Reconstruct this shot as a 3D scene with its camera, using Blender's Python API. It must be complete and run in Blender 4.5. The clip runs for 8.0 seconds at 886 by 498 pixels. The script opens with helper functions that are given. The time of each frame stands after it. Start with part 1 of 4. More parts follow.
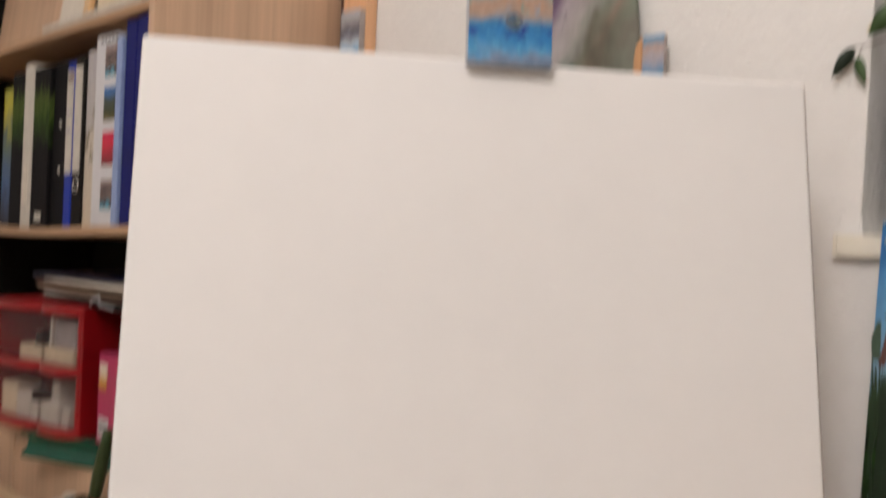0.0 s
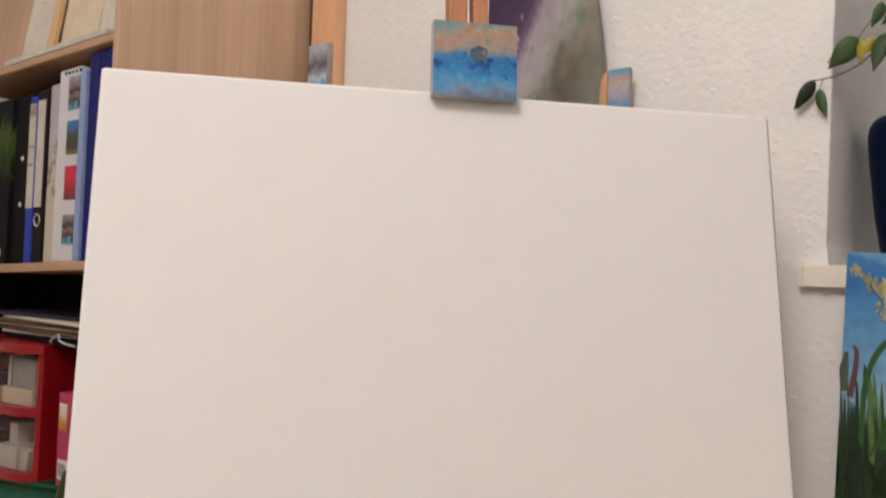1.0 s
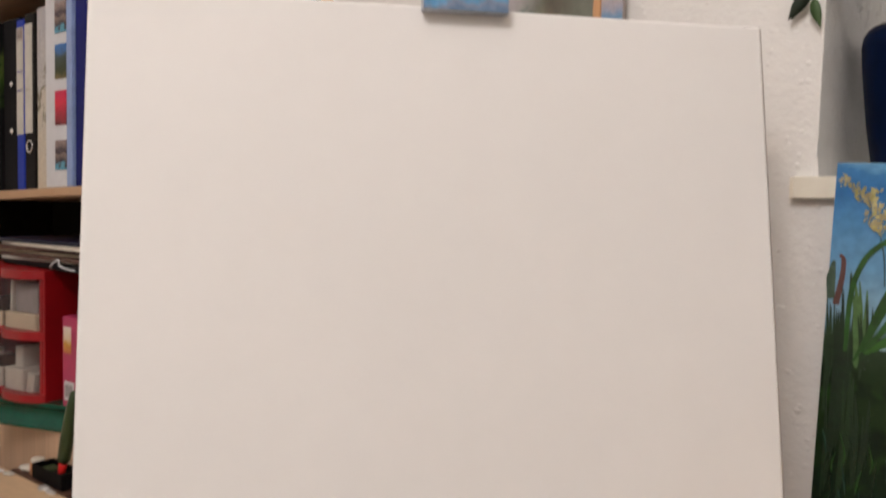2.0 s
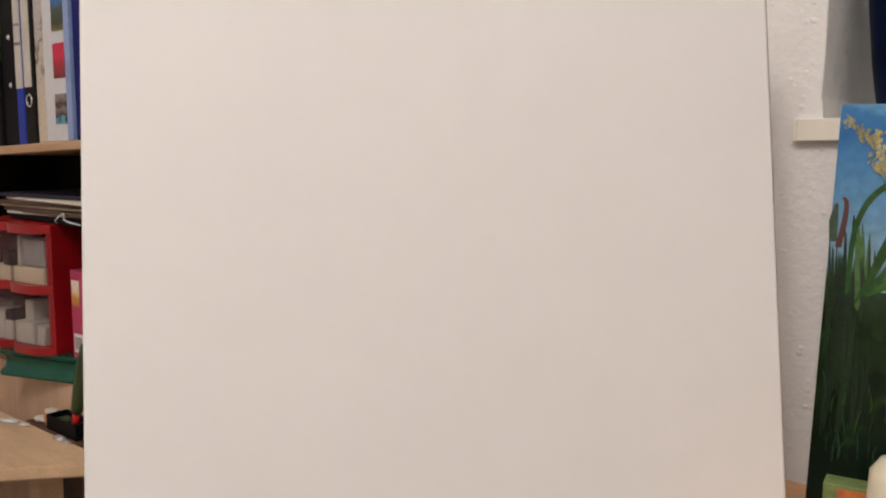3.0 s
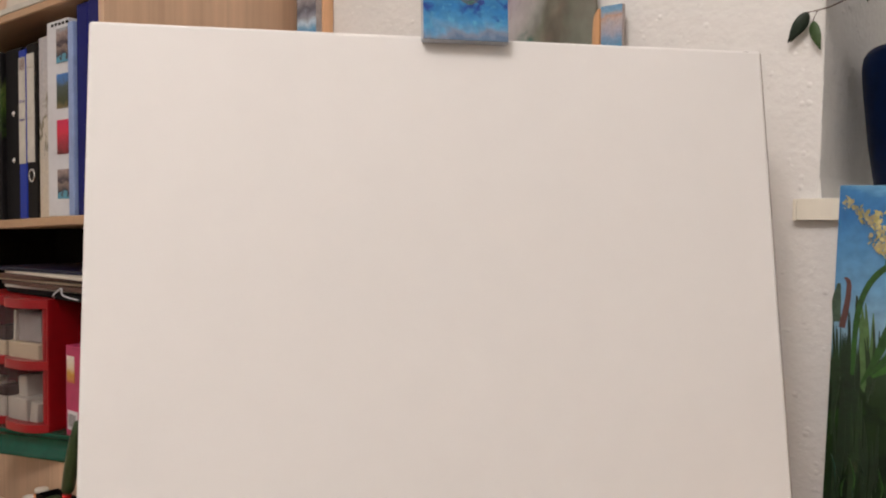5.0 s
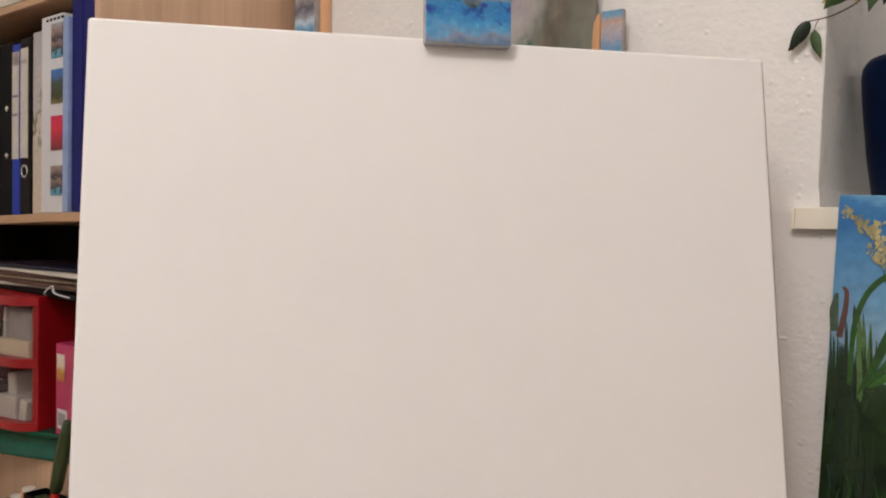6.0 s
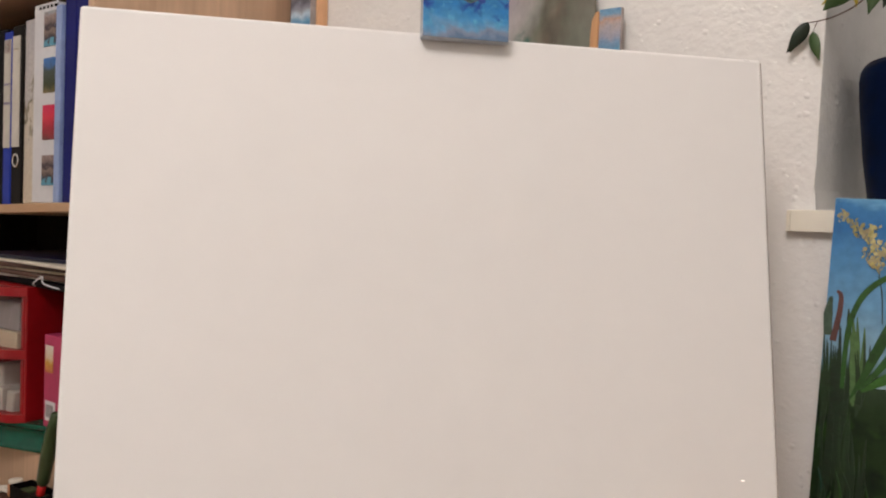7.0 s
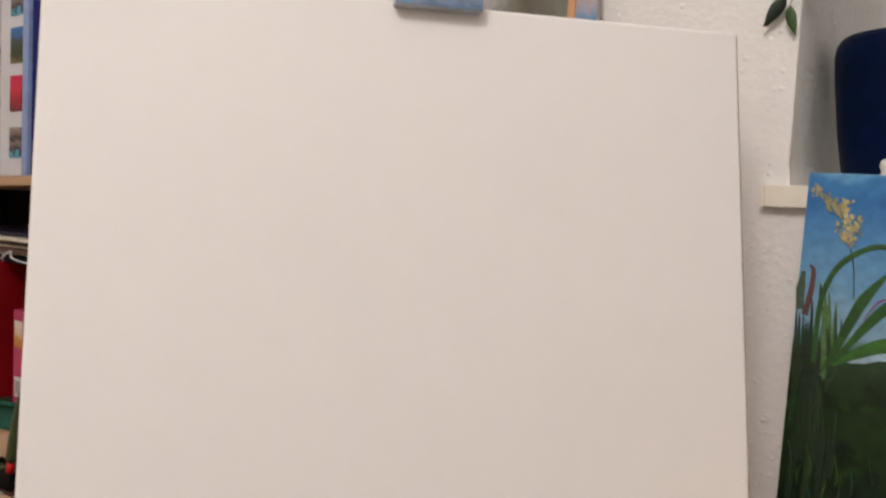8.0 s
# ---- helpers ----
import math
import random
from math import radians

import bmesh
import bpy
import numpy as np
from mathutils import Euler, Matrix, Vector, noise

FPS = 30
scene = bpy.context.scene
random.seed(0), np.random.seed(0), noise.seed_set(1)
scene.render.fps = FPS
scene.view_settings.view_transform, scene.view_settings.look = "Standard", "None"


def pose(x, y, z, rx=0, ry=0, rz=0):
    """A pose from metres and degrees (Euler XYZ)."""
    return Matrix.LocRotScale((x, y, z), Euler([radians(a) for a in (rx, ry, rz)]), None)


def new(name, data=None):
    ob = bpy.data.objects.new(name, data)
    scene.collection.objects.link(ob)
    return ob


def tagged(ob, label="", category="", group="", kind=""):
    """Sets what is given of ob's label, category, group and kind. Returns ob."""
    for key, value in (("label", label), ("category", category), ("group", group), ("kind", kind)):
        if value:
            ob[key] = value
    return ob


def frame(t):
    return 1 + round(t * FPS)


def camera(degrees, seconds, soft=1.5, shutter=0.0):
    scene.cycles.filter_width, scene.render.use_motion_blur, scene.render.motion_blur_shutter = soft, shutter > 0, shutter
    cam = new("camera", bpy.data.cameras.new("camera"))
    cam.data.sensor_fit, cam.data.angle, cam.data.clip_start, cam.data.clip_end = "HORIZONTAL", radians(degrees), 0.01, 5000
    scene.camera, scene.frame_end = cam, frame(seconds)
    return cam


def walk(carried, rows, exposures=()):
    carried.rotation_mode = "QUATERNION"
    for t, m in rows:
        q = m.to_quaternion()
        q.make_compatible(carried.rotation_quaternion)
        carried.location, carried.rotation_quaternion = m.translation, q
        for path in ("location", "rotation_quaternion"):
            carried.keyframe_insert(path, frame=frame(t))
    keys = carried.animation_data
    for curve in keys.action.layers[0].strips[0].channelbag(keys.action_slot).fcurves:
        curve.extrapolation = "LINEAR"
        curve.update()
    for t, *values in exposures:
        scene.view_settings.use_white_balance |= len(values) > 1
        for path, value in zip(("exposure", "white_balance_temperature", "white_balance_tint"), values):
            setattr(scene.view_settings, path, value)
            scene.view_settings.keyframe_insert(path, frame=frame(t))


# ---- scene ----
cam = camera(56.0, 8.0, soft=2.0, shutter=0.95)
ROWS = [
    (0, -0.0055, -0.0035, 0.9536, 89.938, -2.412, 1.740),
    (0.1, -0.0050, -0.0020, 0.9540, 91.600, -2.390, 1.570),
    (0.5, -0.0021, 0.0064, 0.9553, 93.141, -2.272, 0.655),
    (1, 0.0013, 0.0076, 0.9548, 92.253, -1.948, -0.106),
    (1.5, 0.0019, 0.0017, 0.9565, 89.539, -1.396, -0.524),
    (2, 0.0025, -0.0034, 0.9450, 87.116, -1.035, -0.423),
    (2.2, 0.0032, -0.0060, 0.9469, 85.876, -0.797, -0.334),
    (2.75, 0.0062, -0.0047, 0.9473, 83.450, -0.330, -0.240),
    (3.3, 0.0094, -0.0047, 0.9469, 83.726, 0.018, 0.117),
    (3.5, 0.0099, -0.0026, 0.9454, 84.835, -0.139, 0.039),
    (4, 0.0138, -0.0004, 0.9506, 86.771, -0.030, 0.148),
    (4.5, 0.0094, -0.0008, 0.9559, 87.971, 0.001, -0.036),
    (6, -0.0066, 0.0057, 0.9614, 88.287, -1.123, -0.899),
    (6.5, -0.0049, 0.0103, 0.9603, 88.273, -1.790, -0.961),
    (7, -0.0069, 0.0132, 0.9626, 88.013, -2.048, -1.331),
    (7.5, -0.0066, 0.0166, 0.9616, 87.808, -2.191, -1.969),
    (8, 0.0014, 0.0211, 0.9513, 86.875, -2.375, -2.674),
]
walk(cam, [(t, pose(x, y, z, rx, ry, rz)) for t, x, y, z, rx, ry, rz in ROWS], [(0.0, 0.0, 6500, 10), (8.0, 0.0, 6500, 10)])

# ---- frames of reference: the window wall (s along it, n into it, z up) and the leaning canvas
WALL = Matrix(((0.7660, 0.6428, 0, 0.468), (-0.6428, 0.7660, 0, 1.040), (0, 0, 1, 0), (0, 0, 0, 1)))
EX, EZ = Vector((0.9835, 0.1807, -0.0011)).normalized(), Vector((-0.0290, 0.1487, 0.9885)).normalized()
EY = EZ.cross(EX).normalized()
CW, CH = 0.70, 0.70
CO = Vector((-0.3324, 0.7985, 1.1502)) + EX * (CW / 2) - EZ * CH
CANVAS = Matrix(((EX.x, EY.x, EZ.x, CO.x), (EX.y, EY.y, EZ.y, CO.y), (EX.z, EY.z, EZ.z, CO.z), (0, 0, 0, 1)))

# ---- light: a warm ceiling lamp behind the camera and dusk through the window
world = bpy.data.worlds.new("dusk")
world.use_nodes = True
scene.world = world
sky = world.node_tree.nodes.new("ShaderNodeTexSky")
sky.sky_type, sky.sun_disc, sky.sun_elevation, sky.sun_rotation = "NISHITA", False, radians(4), radians(200)
world.node_tree.links.new(sky.outputs[0], world.node_tree.nodes["Background"].inputs[0])
world.node_tree.nodes["Background"].inputs[1].default_value = 0.05

LAMP_S, LAMP_N, LAMP_Z = 0.40, -2.15, 2.96
bulb = bpy.data.lights.new("ceiling_bulb", "POINT")
bulb.shadow_soft_size, bulb.energy, bulb.color = 0.40, 122, (1.0, 0.925, 0.895)
new("ceiling_bulb", bulb).matrix_world = WALL @ pose(LAMP_S, LAMP_N, LAMP_Z - 0.21)


# ---- materials
def material(name, color, rough=0.6, metal=0.0, var=0.12, scale=6.0, fine=60.0, bump=0.0, bump_scale=120.0, spec=0.5, stretch=(1, 1, 1), tint=None, trans=0.0, coat=0.0):
    """A surface with variation at two scales, fine relief and uneven gloss."""
    m = bpy.data.materials.new(name)
    m.use_nodes = True
    nt = m.node_tree
    n, l = nt.nodes, nt.links
    b = n["Principled BSDF"]
    tc = n.new("ShaderNodeTexCoord")
    mp = n.new("ShaderNodeMapping")
    mp.inputs["Scale"].default_value = stretch
    l.new(tc.outputs["Object"], mp.inputs[0])
    a = n.new("ShaderNodeTexNoise")
    a.inputs["Scale"].default_value, a.inputs["Detail"].default_value = scale, 5
    c = n.new("ShaderNodeTexNoise")
    c.inputs["Scale"].default_value, c.inputs["Detail"].default_value = fine, 3
    l.new(mp.outputs[0], a.inputs[0])
    l.new(mp.outputs[0], c.inputs[0])
    mixf = n.new("ShaderNodeMix")
    mixf.inputs[0].default_value = 0.4
    l.new(a.outputs[0], mixf.inputs[2])
    l.new(c.outputs[0], mixf.inputs[3])
    ramp = n.new("ShaderNodeValToRGB")
    dark = tint or tuple(v * (1 - var * 1.6) for v in color)
    light = tuple(min(1, v * (1 + var)) for v in color)
    ramp.color_ramp.elements[0].position, ramp.color_ramp.elements[1].position = 0.32, 0.68
    ramp.color_ramp.elements[0].color = (*dark, 1)
    ramp.color_ramp.elements[1].color = (*light, 1)
    l.new(mixf.outputs[0], ramp.inputs[0])
    l.new(ramp.outputs[0], b.inputs["Base Color"])
    mr = n.new("ShaderNodeMapRange")
    mr.inputs[3].default_value, mr.inputs[4].default_value = max(0.02, rough - 0.08), min(1, rough + 0.08)
    l.new(a.outputs[0], mr.inputs[0])
    l.new(mr.outputs[0], b.inputs["Roughness"])
    b.inputs["Metallic"].default_value = metal
    b.inputs["Specular IOR Level"].default_value = spec
    b.inputs["Transmission Weight"].default_value = trans
    b.inputs["Coat Weight"].default_value = coat
    if bump:
        bt = n.new("ShaderNodeTexNoise")
        bt.inputs["Scale"].default_value, bt.inputs["Detail"].default_value = bump_scale, 4
        l.new(tc.outputs["Object"], bt.inputs[0])
        bp = n.new("ShaderNodeBump")
        bp.inputs["Strength"].default_value, bp.inputs["Distance"].default_value = bump, 0.004
        l.new(bt.outputs[0], bp.inputs["Height"])
        l.new(bp.outputs[0], b.inputs["Normal"])
    return m


def plaster(name, color, strength=0.62, depth=0.003):
    """Woodchip-papered wall: scattered chips and soft unevenness under white paint."""
    m = material(name, color, 0.85, var=0.03, scale=2.5, fine=30)
    n, l = m.node_tree.nodes, m.node_tree.links
    tc = n.new("ShaderNodeTexCoord")
    chips = n.new("ShaderNodeTexVoronoi")
    chips.inputs["Scale"].default_value = 75
    soft = n.new("ShaderNodeTexNoise")
    soft.inputs["Scale"].default_value, soft.inputs["Detail"].default_value = 85, 7
    gate = n.new("ShaderNodeMapRange")
    gate.inputs[1].default_value, gate.inputs[2].default_value, gate.inputs[3].default_value, gate.inputs[4].default_value = 0.0, 0.33, 1.0, 0.0
    l.new(tc.outputs["Object"], chips.inputs[0])
    l.new(tc.outputs["Object"], soft.inputs[0])
    l.new(chips.outputs["Distance"], gate.inputs[0])
    pick = n.new("ShaderNodeTexNoise")
    pick.inputs["Scale"].default_value = 38
    l.new(tc.outputs["Object"], pick.inputs[0])
    sel = n.new("ShaderNodeMath")
    sel.operation = "GREATER_THAN"
    sel.inputs[1].default_value = 0.57
    l.new(pick.outputs[0], sel.inputs[0])
    mul = n.new("ShaderNodeMath")
    mul.operation = "MULTIPLY"
    l.new(gate.outputs[0], mul.inputs[0])
    l.new(sel.outputs[0], mul.inputs[1])
    add = n.new("ShaderNodeMath")
    add.operation = "MULTIPLY_ADD"
    add.inputs[1].default_value = 1.1
    l.new(soft.outputs[0], add.inputs[0])
    l.new(mul.outputs[0], add.inputs[2])
    bp = n.new("ShaderNodeBump")
    bp.inputs["Strength"].default_value, bp.inputs["Distance"].default_value = strength, depth
    l.new(add.outputs[0], bp.inputs["Height"])
    l.new(bp.outputs[0], n["Principled BSDF"].inputs["Normal"])
    return m


def picture(name, stops, axis=2, size=1.0, wobble=0.25, scale=14.0, rough=0.55, stretch=(1, 1, 1), tilt=0.0, origin=0.0, spots=()):
    """A painted ground: colours laid in bands along one axis of the part, broken up by brushy noise."""
    m = bpy.data.materials.new(name)
    m.use_nodes = True
    n, l = m.node_tree.nodes, m.node_tree.links
    b = n["Principled BSDF"]
    tc = n.new("ShaderNodeTexCoord")
    sep = n.new("ShaderNodeSeparateXYZ")
    l.new(tc.outputs["Object"], sep.inputs[0])
    mp = n.new("ShaderNodeMapping")
    mp.inputs["Scale"].default_value = stretch
    l.new(tc.outputs["Object"], mp.inputs[0])
    ns = n.new("ShaderNodeTexNoise")
    ns.inputs["Scale"].default_value, ns.inputs["Detail"].default_value, ns.inputs["Distortion"].default_value = scale, 6, 0.8
    l.new(mp.outputs[0], ns.inputs[0])
    div = n.new("ShaderNodeMath")
    div.operation = "MULTIPLY_ADD"
    div.inputs[1].default_value, div.inputs[2].default_value = 1 / size, -wobble / 2
    lean = n.new("ShaderNodeMath")
    lean.operation = "MULTIPLY_ADD"
    lean.inputs[1].default_value = tilt
    l.new(sep.outputs[2], lean.inputs[0])
    l.new(sep.outputs[axis], lean.inputs[2])
    shift = n.new("ShaderNodeMath")
    shift.operation = "ADD"
    shift.inputs[1].default_value = origin
    l.new(lean.outputs[0], shift.inputs[0])
    l.new(shift.outputs[0], div.inputs[0])
    wob = n.new("ShaderNodeMath")
    wob.operation = "MULTIPLY_ADD"
    wob.inputs[1].default_value = wobble
    l.new(ns.outputs[0], wob.inputs[0])
    l.new(div.outputs[0], wob.inputs[2])
    ramp = n.new("ShaderNodeValToRGB")
    e = ramp.color_ramp.elements
    e[0].position, e[0].color = stops[0][0], (*stops[0][1], 1)
    e[1].position, e[1].color = stops[-1][0], (*stops[-1][1], 1)
    for p, c in stops[1:-1]:
        e.new(p).color = (*c, 1)
    l.new(wob.outputs[0], ramp.inputs[0])
    ground = ramp.outputs[0]
    for k, (colour, size_k, level, lo, hi) in enumerate(spots):
        mk = n.new("ShaderNodeTexNoise")
        mk.noise_dimensions = "4D"
        mk.inputs["W"].default_value = 3.7 * k + 1.3
        mk.inputs["Scale"].default_value, mk.inputs["Detail"].default_value, mk.inputs["Distortion"].default_value = size_k, 3, 0.6
        l.new(mp.outputs[0], mk.inputs["Vector"])
        edge = n.new("ShaderNodeMapRange")
        edge.inputs[1].default_value, edge.inputs[2].default_value = level - 0.03, level + 0.11
        l.new(mk.outputs[0], edge.inputs[0])
        band = n.new("ShaderNodeMapRange")
        band.inputs[1].default_value, band.inputs[2].default_value = lo, lo + 0.06
        l.new(wob.outputs[0], band.inputs[0])
        cut = n.new("ShaderNodeMapRange")
        cut.inputs[1].default_value, cut.inputs[2].default_value, cut.inputs[3].default_value, cut.inputs[4].default_value = hi - 0.06, hi, 1.0, 0.0
        l.new(wob.outputs[0], cut.inputs[0])
        m1 = n.new("ShaderNodeMath")
        m1.operation = "MULTIPLY"
        l.new(edge.outputs[0], m1.inputs[0])
        l.new(band.outputs[0], m1.inputs[1])
        m2 = n.new("ShaderNodeMath")
        m2.operation = "MULTIPLY"
        l.new(m1.outputs[0], m2.inputs[0])
        l.new(cut.outputs[0], m2.inputs[1])
        over = n.new("ShaderNodeMix")
        over.data_type = "RGBA"
        l.new(m2.outputs[0], over.inputs[0])
        l.new(ground, over.inputs[6])
        over.inputs[7].default_value = (*colour, 1)
        ground = over.outputs[2]
    fine = n.new("ShaderNodeTexNoise")
    fine.inputs["Scale"].default_value, fine.inputs["Detail"].default_value = scale * 5, 4
    l.new(mp.outputs[0], fine.inputs[0])
    mx = n.new("ShaderNodeMix")
    mx.data_type, mx.blend_type = "RGBA", "OVERLAY"
    mx.inputs[0].default_value = 0.35
    l.new(ground, mx.inputs[6])
    l.new(fine.outputs[0], mx.inputs[7])
    l.new(mx.outputs[2], b.inputs["Base Color"])
    b.inputs["Roughness"].default_value = rough
    b.inputs["Specular IOR Level"].default_value = 0.3
    bp = n.new("ShaderNodeBump")
    bp.inputs["Strength"].default_value, bp.inputs["Distance"].default_value = 0.3, 0.001
    l.new(fine.outputs[0], bp.inputs["Height"])
    l.new(bp.outputs[0], b.inputs["Normal"])
    return m


def weave(name, color):
    """Primed artist's canvas: a fine plain weave under white gesso."""
    m = material(name, color, 0.8, var=0.012, scale=3, fine=25, spec=0.3)
    n, l = m.node_tree.nodes, m.node_tree.links
    tc = n.new("ShaderNodeTexCoord")
    mul = n.new("ShaderNodeTexNoise")
    mul.inputs["Scale"].default_value, mul.inputs["Detail"].default_value = 700, 2
    l.new(tc.outputs["Object"], mul.inputs[0])
    bp = n.new("ShaderNodeBump")
    bp.inputs["Strength"].default_value, bp.inputs["Distance"].default_value = 0.25, 0.0006
    l.new(mul.outputs[0], bp.inputs["Height"])
    l.new(bp.outputs[0], n["Principled BSDF"].inputs["Normal"])
    return m


WHITE_WALL = plaster("woodchip_paint", (0.81, 0.805, 0.785), 0.55)
# Niche reveal: same white paint, stronger relief, base colour lowered to add shade.
SHADED_COARSE_WALL = plaster("shaded_coarse_woodchip", (0.76, 0.76, 0.755), 0.8, 0.0035)
CEIL = material("ceiling_paint", (0.82, 0.81, 0.78), 0.9, var=0.03)
ROOM_PAINT = material("off_white_wall_paint", (0.74, 0.72, 0.685), 0.85, var=0.05)
FLOOR = material("floor_laminate", (0.20, 0.13, 0.08), 0.45, var=0.25, scale=3, fine=40, stretch=(1, 9, 1))
OAK = material("pale_oak_laminate", (0.57, 0.385, 0.255), 0.5, var=0.13, scale=2.6, fine=17, stretch=(7, 7, 0.2), bump=0.05, bump_scale=150)
OAK_EDGE = material("oak_edge_band", (0.46, 0.285, 0.16), 0.45, var=0.1, scale=8, fine=50, stretch=(0.6, 6, 6))
PINE = material("pine_wood", (0.66, 0.37, 0.18), 0.5, var=0.14, scale=7, fine=50, stretch=(8, 8, 0.5))
PINE_PALE = material("pale_pine", (0.76, 0.44, 0.24), 0.5, var=0.12, scale=7, fine=50, stretch=(8, 8, 0.5))
STAINED = material("stained_easel_wood", (0.47, 0.20, 0.09), 0.5, var=0.2, scale=7, fine=50, stretch=(8, 8, 0.6))
BEECH = material("worn_table_top", (0.62, 0.44, 0.27), 0.45, var=0.12, scale=6, fine=40, stretch=(1, 7, 7))
CANVAS_MAT = weave("primed_canvas", (0.79, 0.78, 0.765))
SILL_MAT = material("cream_sill", (0.84, 0.80, 0.69), 0.4, var=0.03)
FRAME_MAT = material("window_frame_white", (0.78, 0.77, 0.74), 0.35, var=0.03)
BLACK = material("black_card", (0.004, 0.0035, 0.0045), 0.55, var=0.3, scale=12, spec=0.08)
DARK = material("charcoal_card_and_shade", (0.011, 0.009, 0.008), 0.6, var=0.3, scale=12, spec=0.1)
NAVY = material("dark_blue_card", (0.010, 0.013, 0.130), 0.5, var=0.15, scale=12, spec=0.12)
PALE_BLUE = material("light_blue_card", (0.25, 0.34, 0.58), 0.42, var=0.12, scale=12)
ROYAL = material("royal_blue_card", (0.010, 0.035, 0.34), 0.45, var=0.12, spec=0.2)
WHITE_CARD = material("white_card", (0.62, 0.62, 0.64), 0.5, var=0.06, scale=9)
PAPER = material("label_paper", (0.54, 0.51, 0.45), 0.7, var=0.1, scale=25)
CREAM = material("cream_paper", (0.66, 0.56, 0.40), 0.7, var=0.1, scale=14)
GREY_PAPER = material("grey_paper", (0.64, 0.585, 0.50), 0.7, var=0.08, scale=14)
ORANGE_WOOD = material("orange_wood", (0.68, 0.44, 0.22), 0.5, var=0.12, scale=9, stretch=(6, 6, 0.6))
CHROME = material("chrome", (0.75, 0.74, 0.72), 0.2, 1.0, var=0.05)
RED = material("red_plastic", (0.28, 0.004, 0.008), 0.34, var=0.14, scale=10)
PINK = material("pink_card", (0.42, 0.03, 0.105), 0.45, var=0.12, scale=14)
CLEAR = material("cloudy_plastic", (0.26, 0.19, 0.19), 0.45, var=0.05, spec=0.1)
SCRAWL = material("violet_ink", (0.20, 0.16, 0.33), 0.6, var=0.3, scale=60)
FADED = material("faded_red_print", (0.42, 0.24, 0.22), 0.6, var=0.25, scale=60)
BROWN = material("brown_card", (0.09, 0.04, 0.025), 0.6, var=0.25, scale=14)
NIGHT = material("night_blue_card", (0.004, 0.005, 0.026), 0.4, var=0.3, scale=12, spec=0.3)
CLEAR.node_tree.nodes["Principled BSDF"].inputs["Alpha"].default_value = 0.12
GREEN = material("green_plastic", (0.003, 0.075, 0.046), 0.2, var=0.15, scale=9, spec=0.35)
BOTTLE = material("olive_green_tube", (0.032, 0.06, 0.02), 0.35, var=0.2)
CAP = material("bright_red_cap", (0.62, 0.02, 0.02), 0.35, var=0.1)
POT = material("dark_blue_glaze", (0.0015, 0.008, 0.040), 0.4, var=0.25, scale=8, spec=0.06)
SOIL = material("potting_soil", (0.045, 0.03, 0.02), 0.9, var=0.4, scale=40, bump=0.8)
LEAF = material("leaf_green", (0.042, 0.088, 0.026), 0.55, var=0.3, scale=25)
LEAF_DARK = material("leaf_dark_green", (0.008, 0.020, 0.010), 0.55, var=0.3, scale=25)
LEAF_YELLOW = material("leaf_yellow", (0.42, 0.34, 0.03), 0.45, var=0.25, scale=25)
BARK = material("twig_bark", (0.11, 0.07, 0.05), 0.8, var=0.3, scale=50)
PORCELAIN = material("white_porcelain", (0.78, 0.75, 0.70), 0.25, var=0.05)
LINEN = material("raw_linen_edge", (0.33, 0.31, 0.31), 0.8, var=0.15, scale=30)
EDGE = material("painted_canvas_edge", (0.40, 0.35, 0.33), 0.7, var=0.2, scale=30)
GLASS = bpy.data.materials.new("window_glass")
GLASS.use_nodes = True
GLASS.node_tree.nodes["Principled BSDF"].inputs["Transmission Weight"].default_value = 1
GLASS.node_tree.nodes["Principled BSDF"].inputs["Roughness"].default_value = 0
SHADE = bpy.data.materials.new("lamp_opal")
SHADE.use_nodes = True
SHADE.node_tree.nodes["Principled BSDF"].inputs["Base Color"].default_value = (0.9, 0.86, 0.8, 1)


def paint(name, color, rough=0.5):
    return material("paint_" + name, color, rough, var=0.28, scale=30, fine=120, bump=0.25, bump_scale=260)


# ---- mesh helpers
def add_box(bm, x0, x1, y0, y1, z0, z1, bevel=0.0015, seg=2, m=None):
    t = Matrix.Translation(((x0 + x1) / 2, (y0 + y1) / 2, (z0 + z1) / 2)) @ Matrix.Diagonal((x1 - x0, y1 - y0, z1 - z0, 1))
    r = bmesh.ops.create_cube(bm, size=1, matrix=(m or Matrix()) @ t)
    if bevel:
        edges = list({e for v in r["verts"] for e in v.link_edges})
        bmesh.ops.bevel(bm, geom=edges, offset=bevel, segments=seg, affect="EDGES", profile=0.5)
    return bm


def box(*a, **k):
    return add_box(bmesh.new(), *a, **k)


def lathe(profile, steps=40):
    """A turned body from (radius, height) pairs."""
    bm = bmesh.new()
    rings = [[bm.verts.new((r * math.cos(2 * math.pi * i / steps), r * math.sin(2 * math.pi * i / steps), z)) for i in range(steps)] for r, z in profile]
    for a, b in zip(rings, rings[1:]):
        for i in range(steps):
            bm.faces.new((a[i], a[(i + 1) % steps], b[(i + 1) % steps], b[i]))
    bm.faces.new(rings[0][::-1])
    bm.faces.new(rings[-1])
    return bm


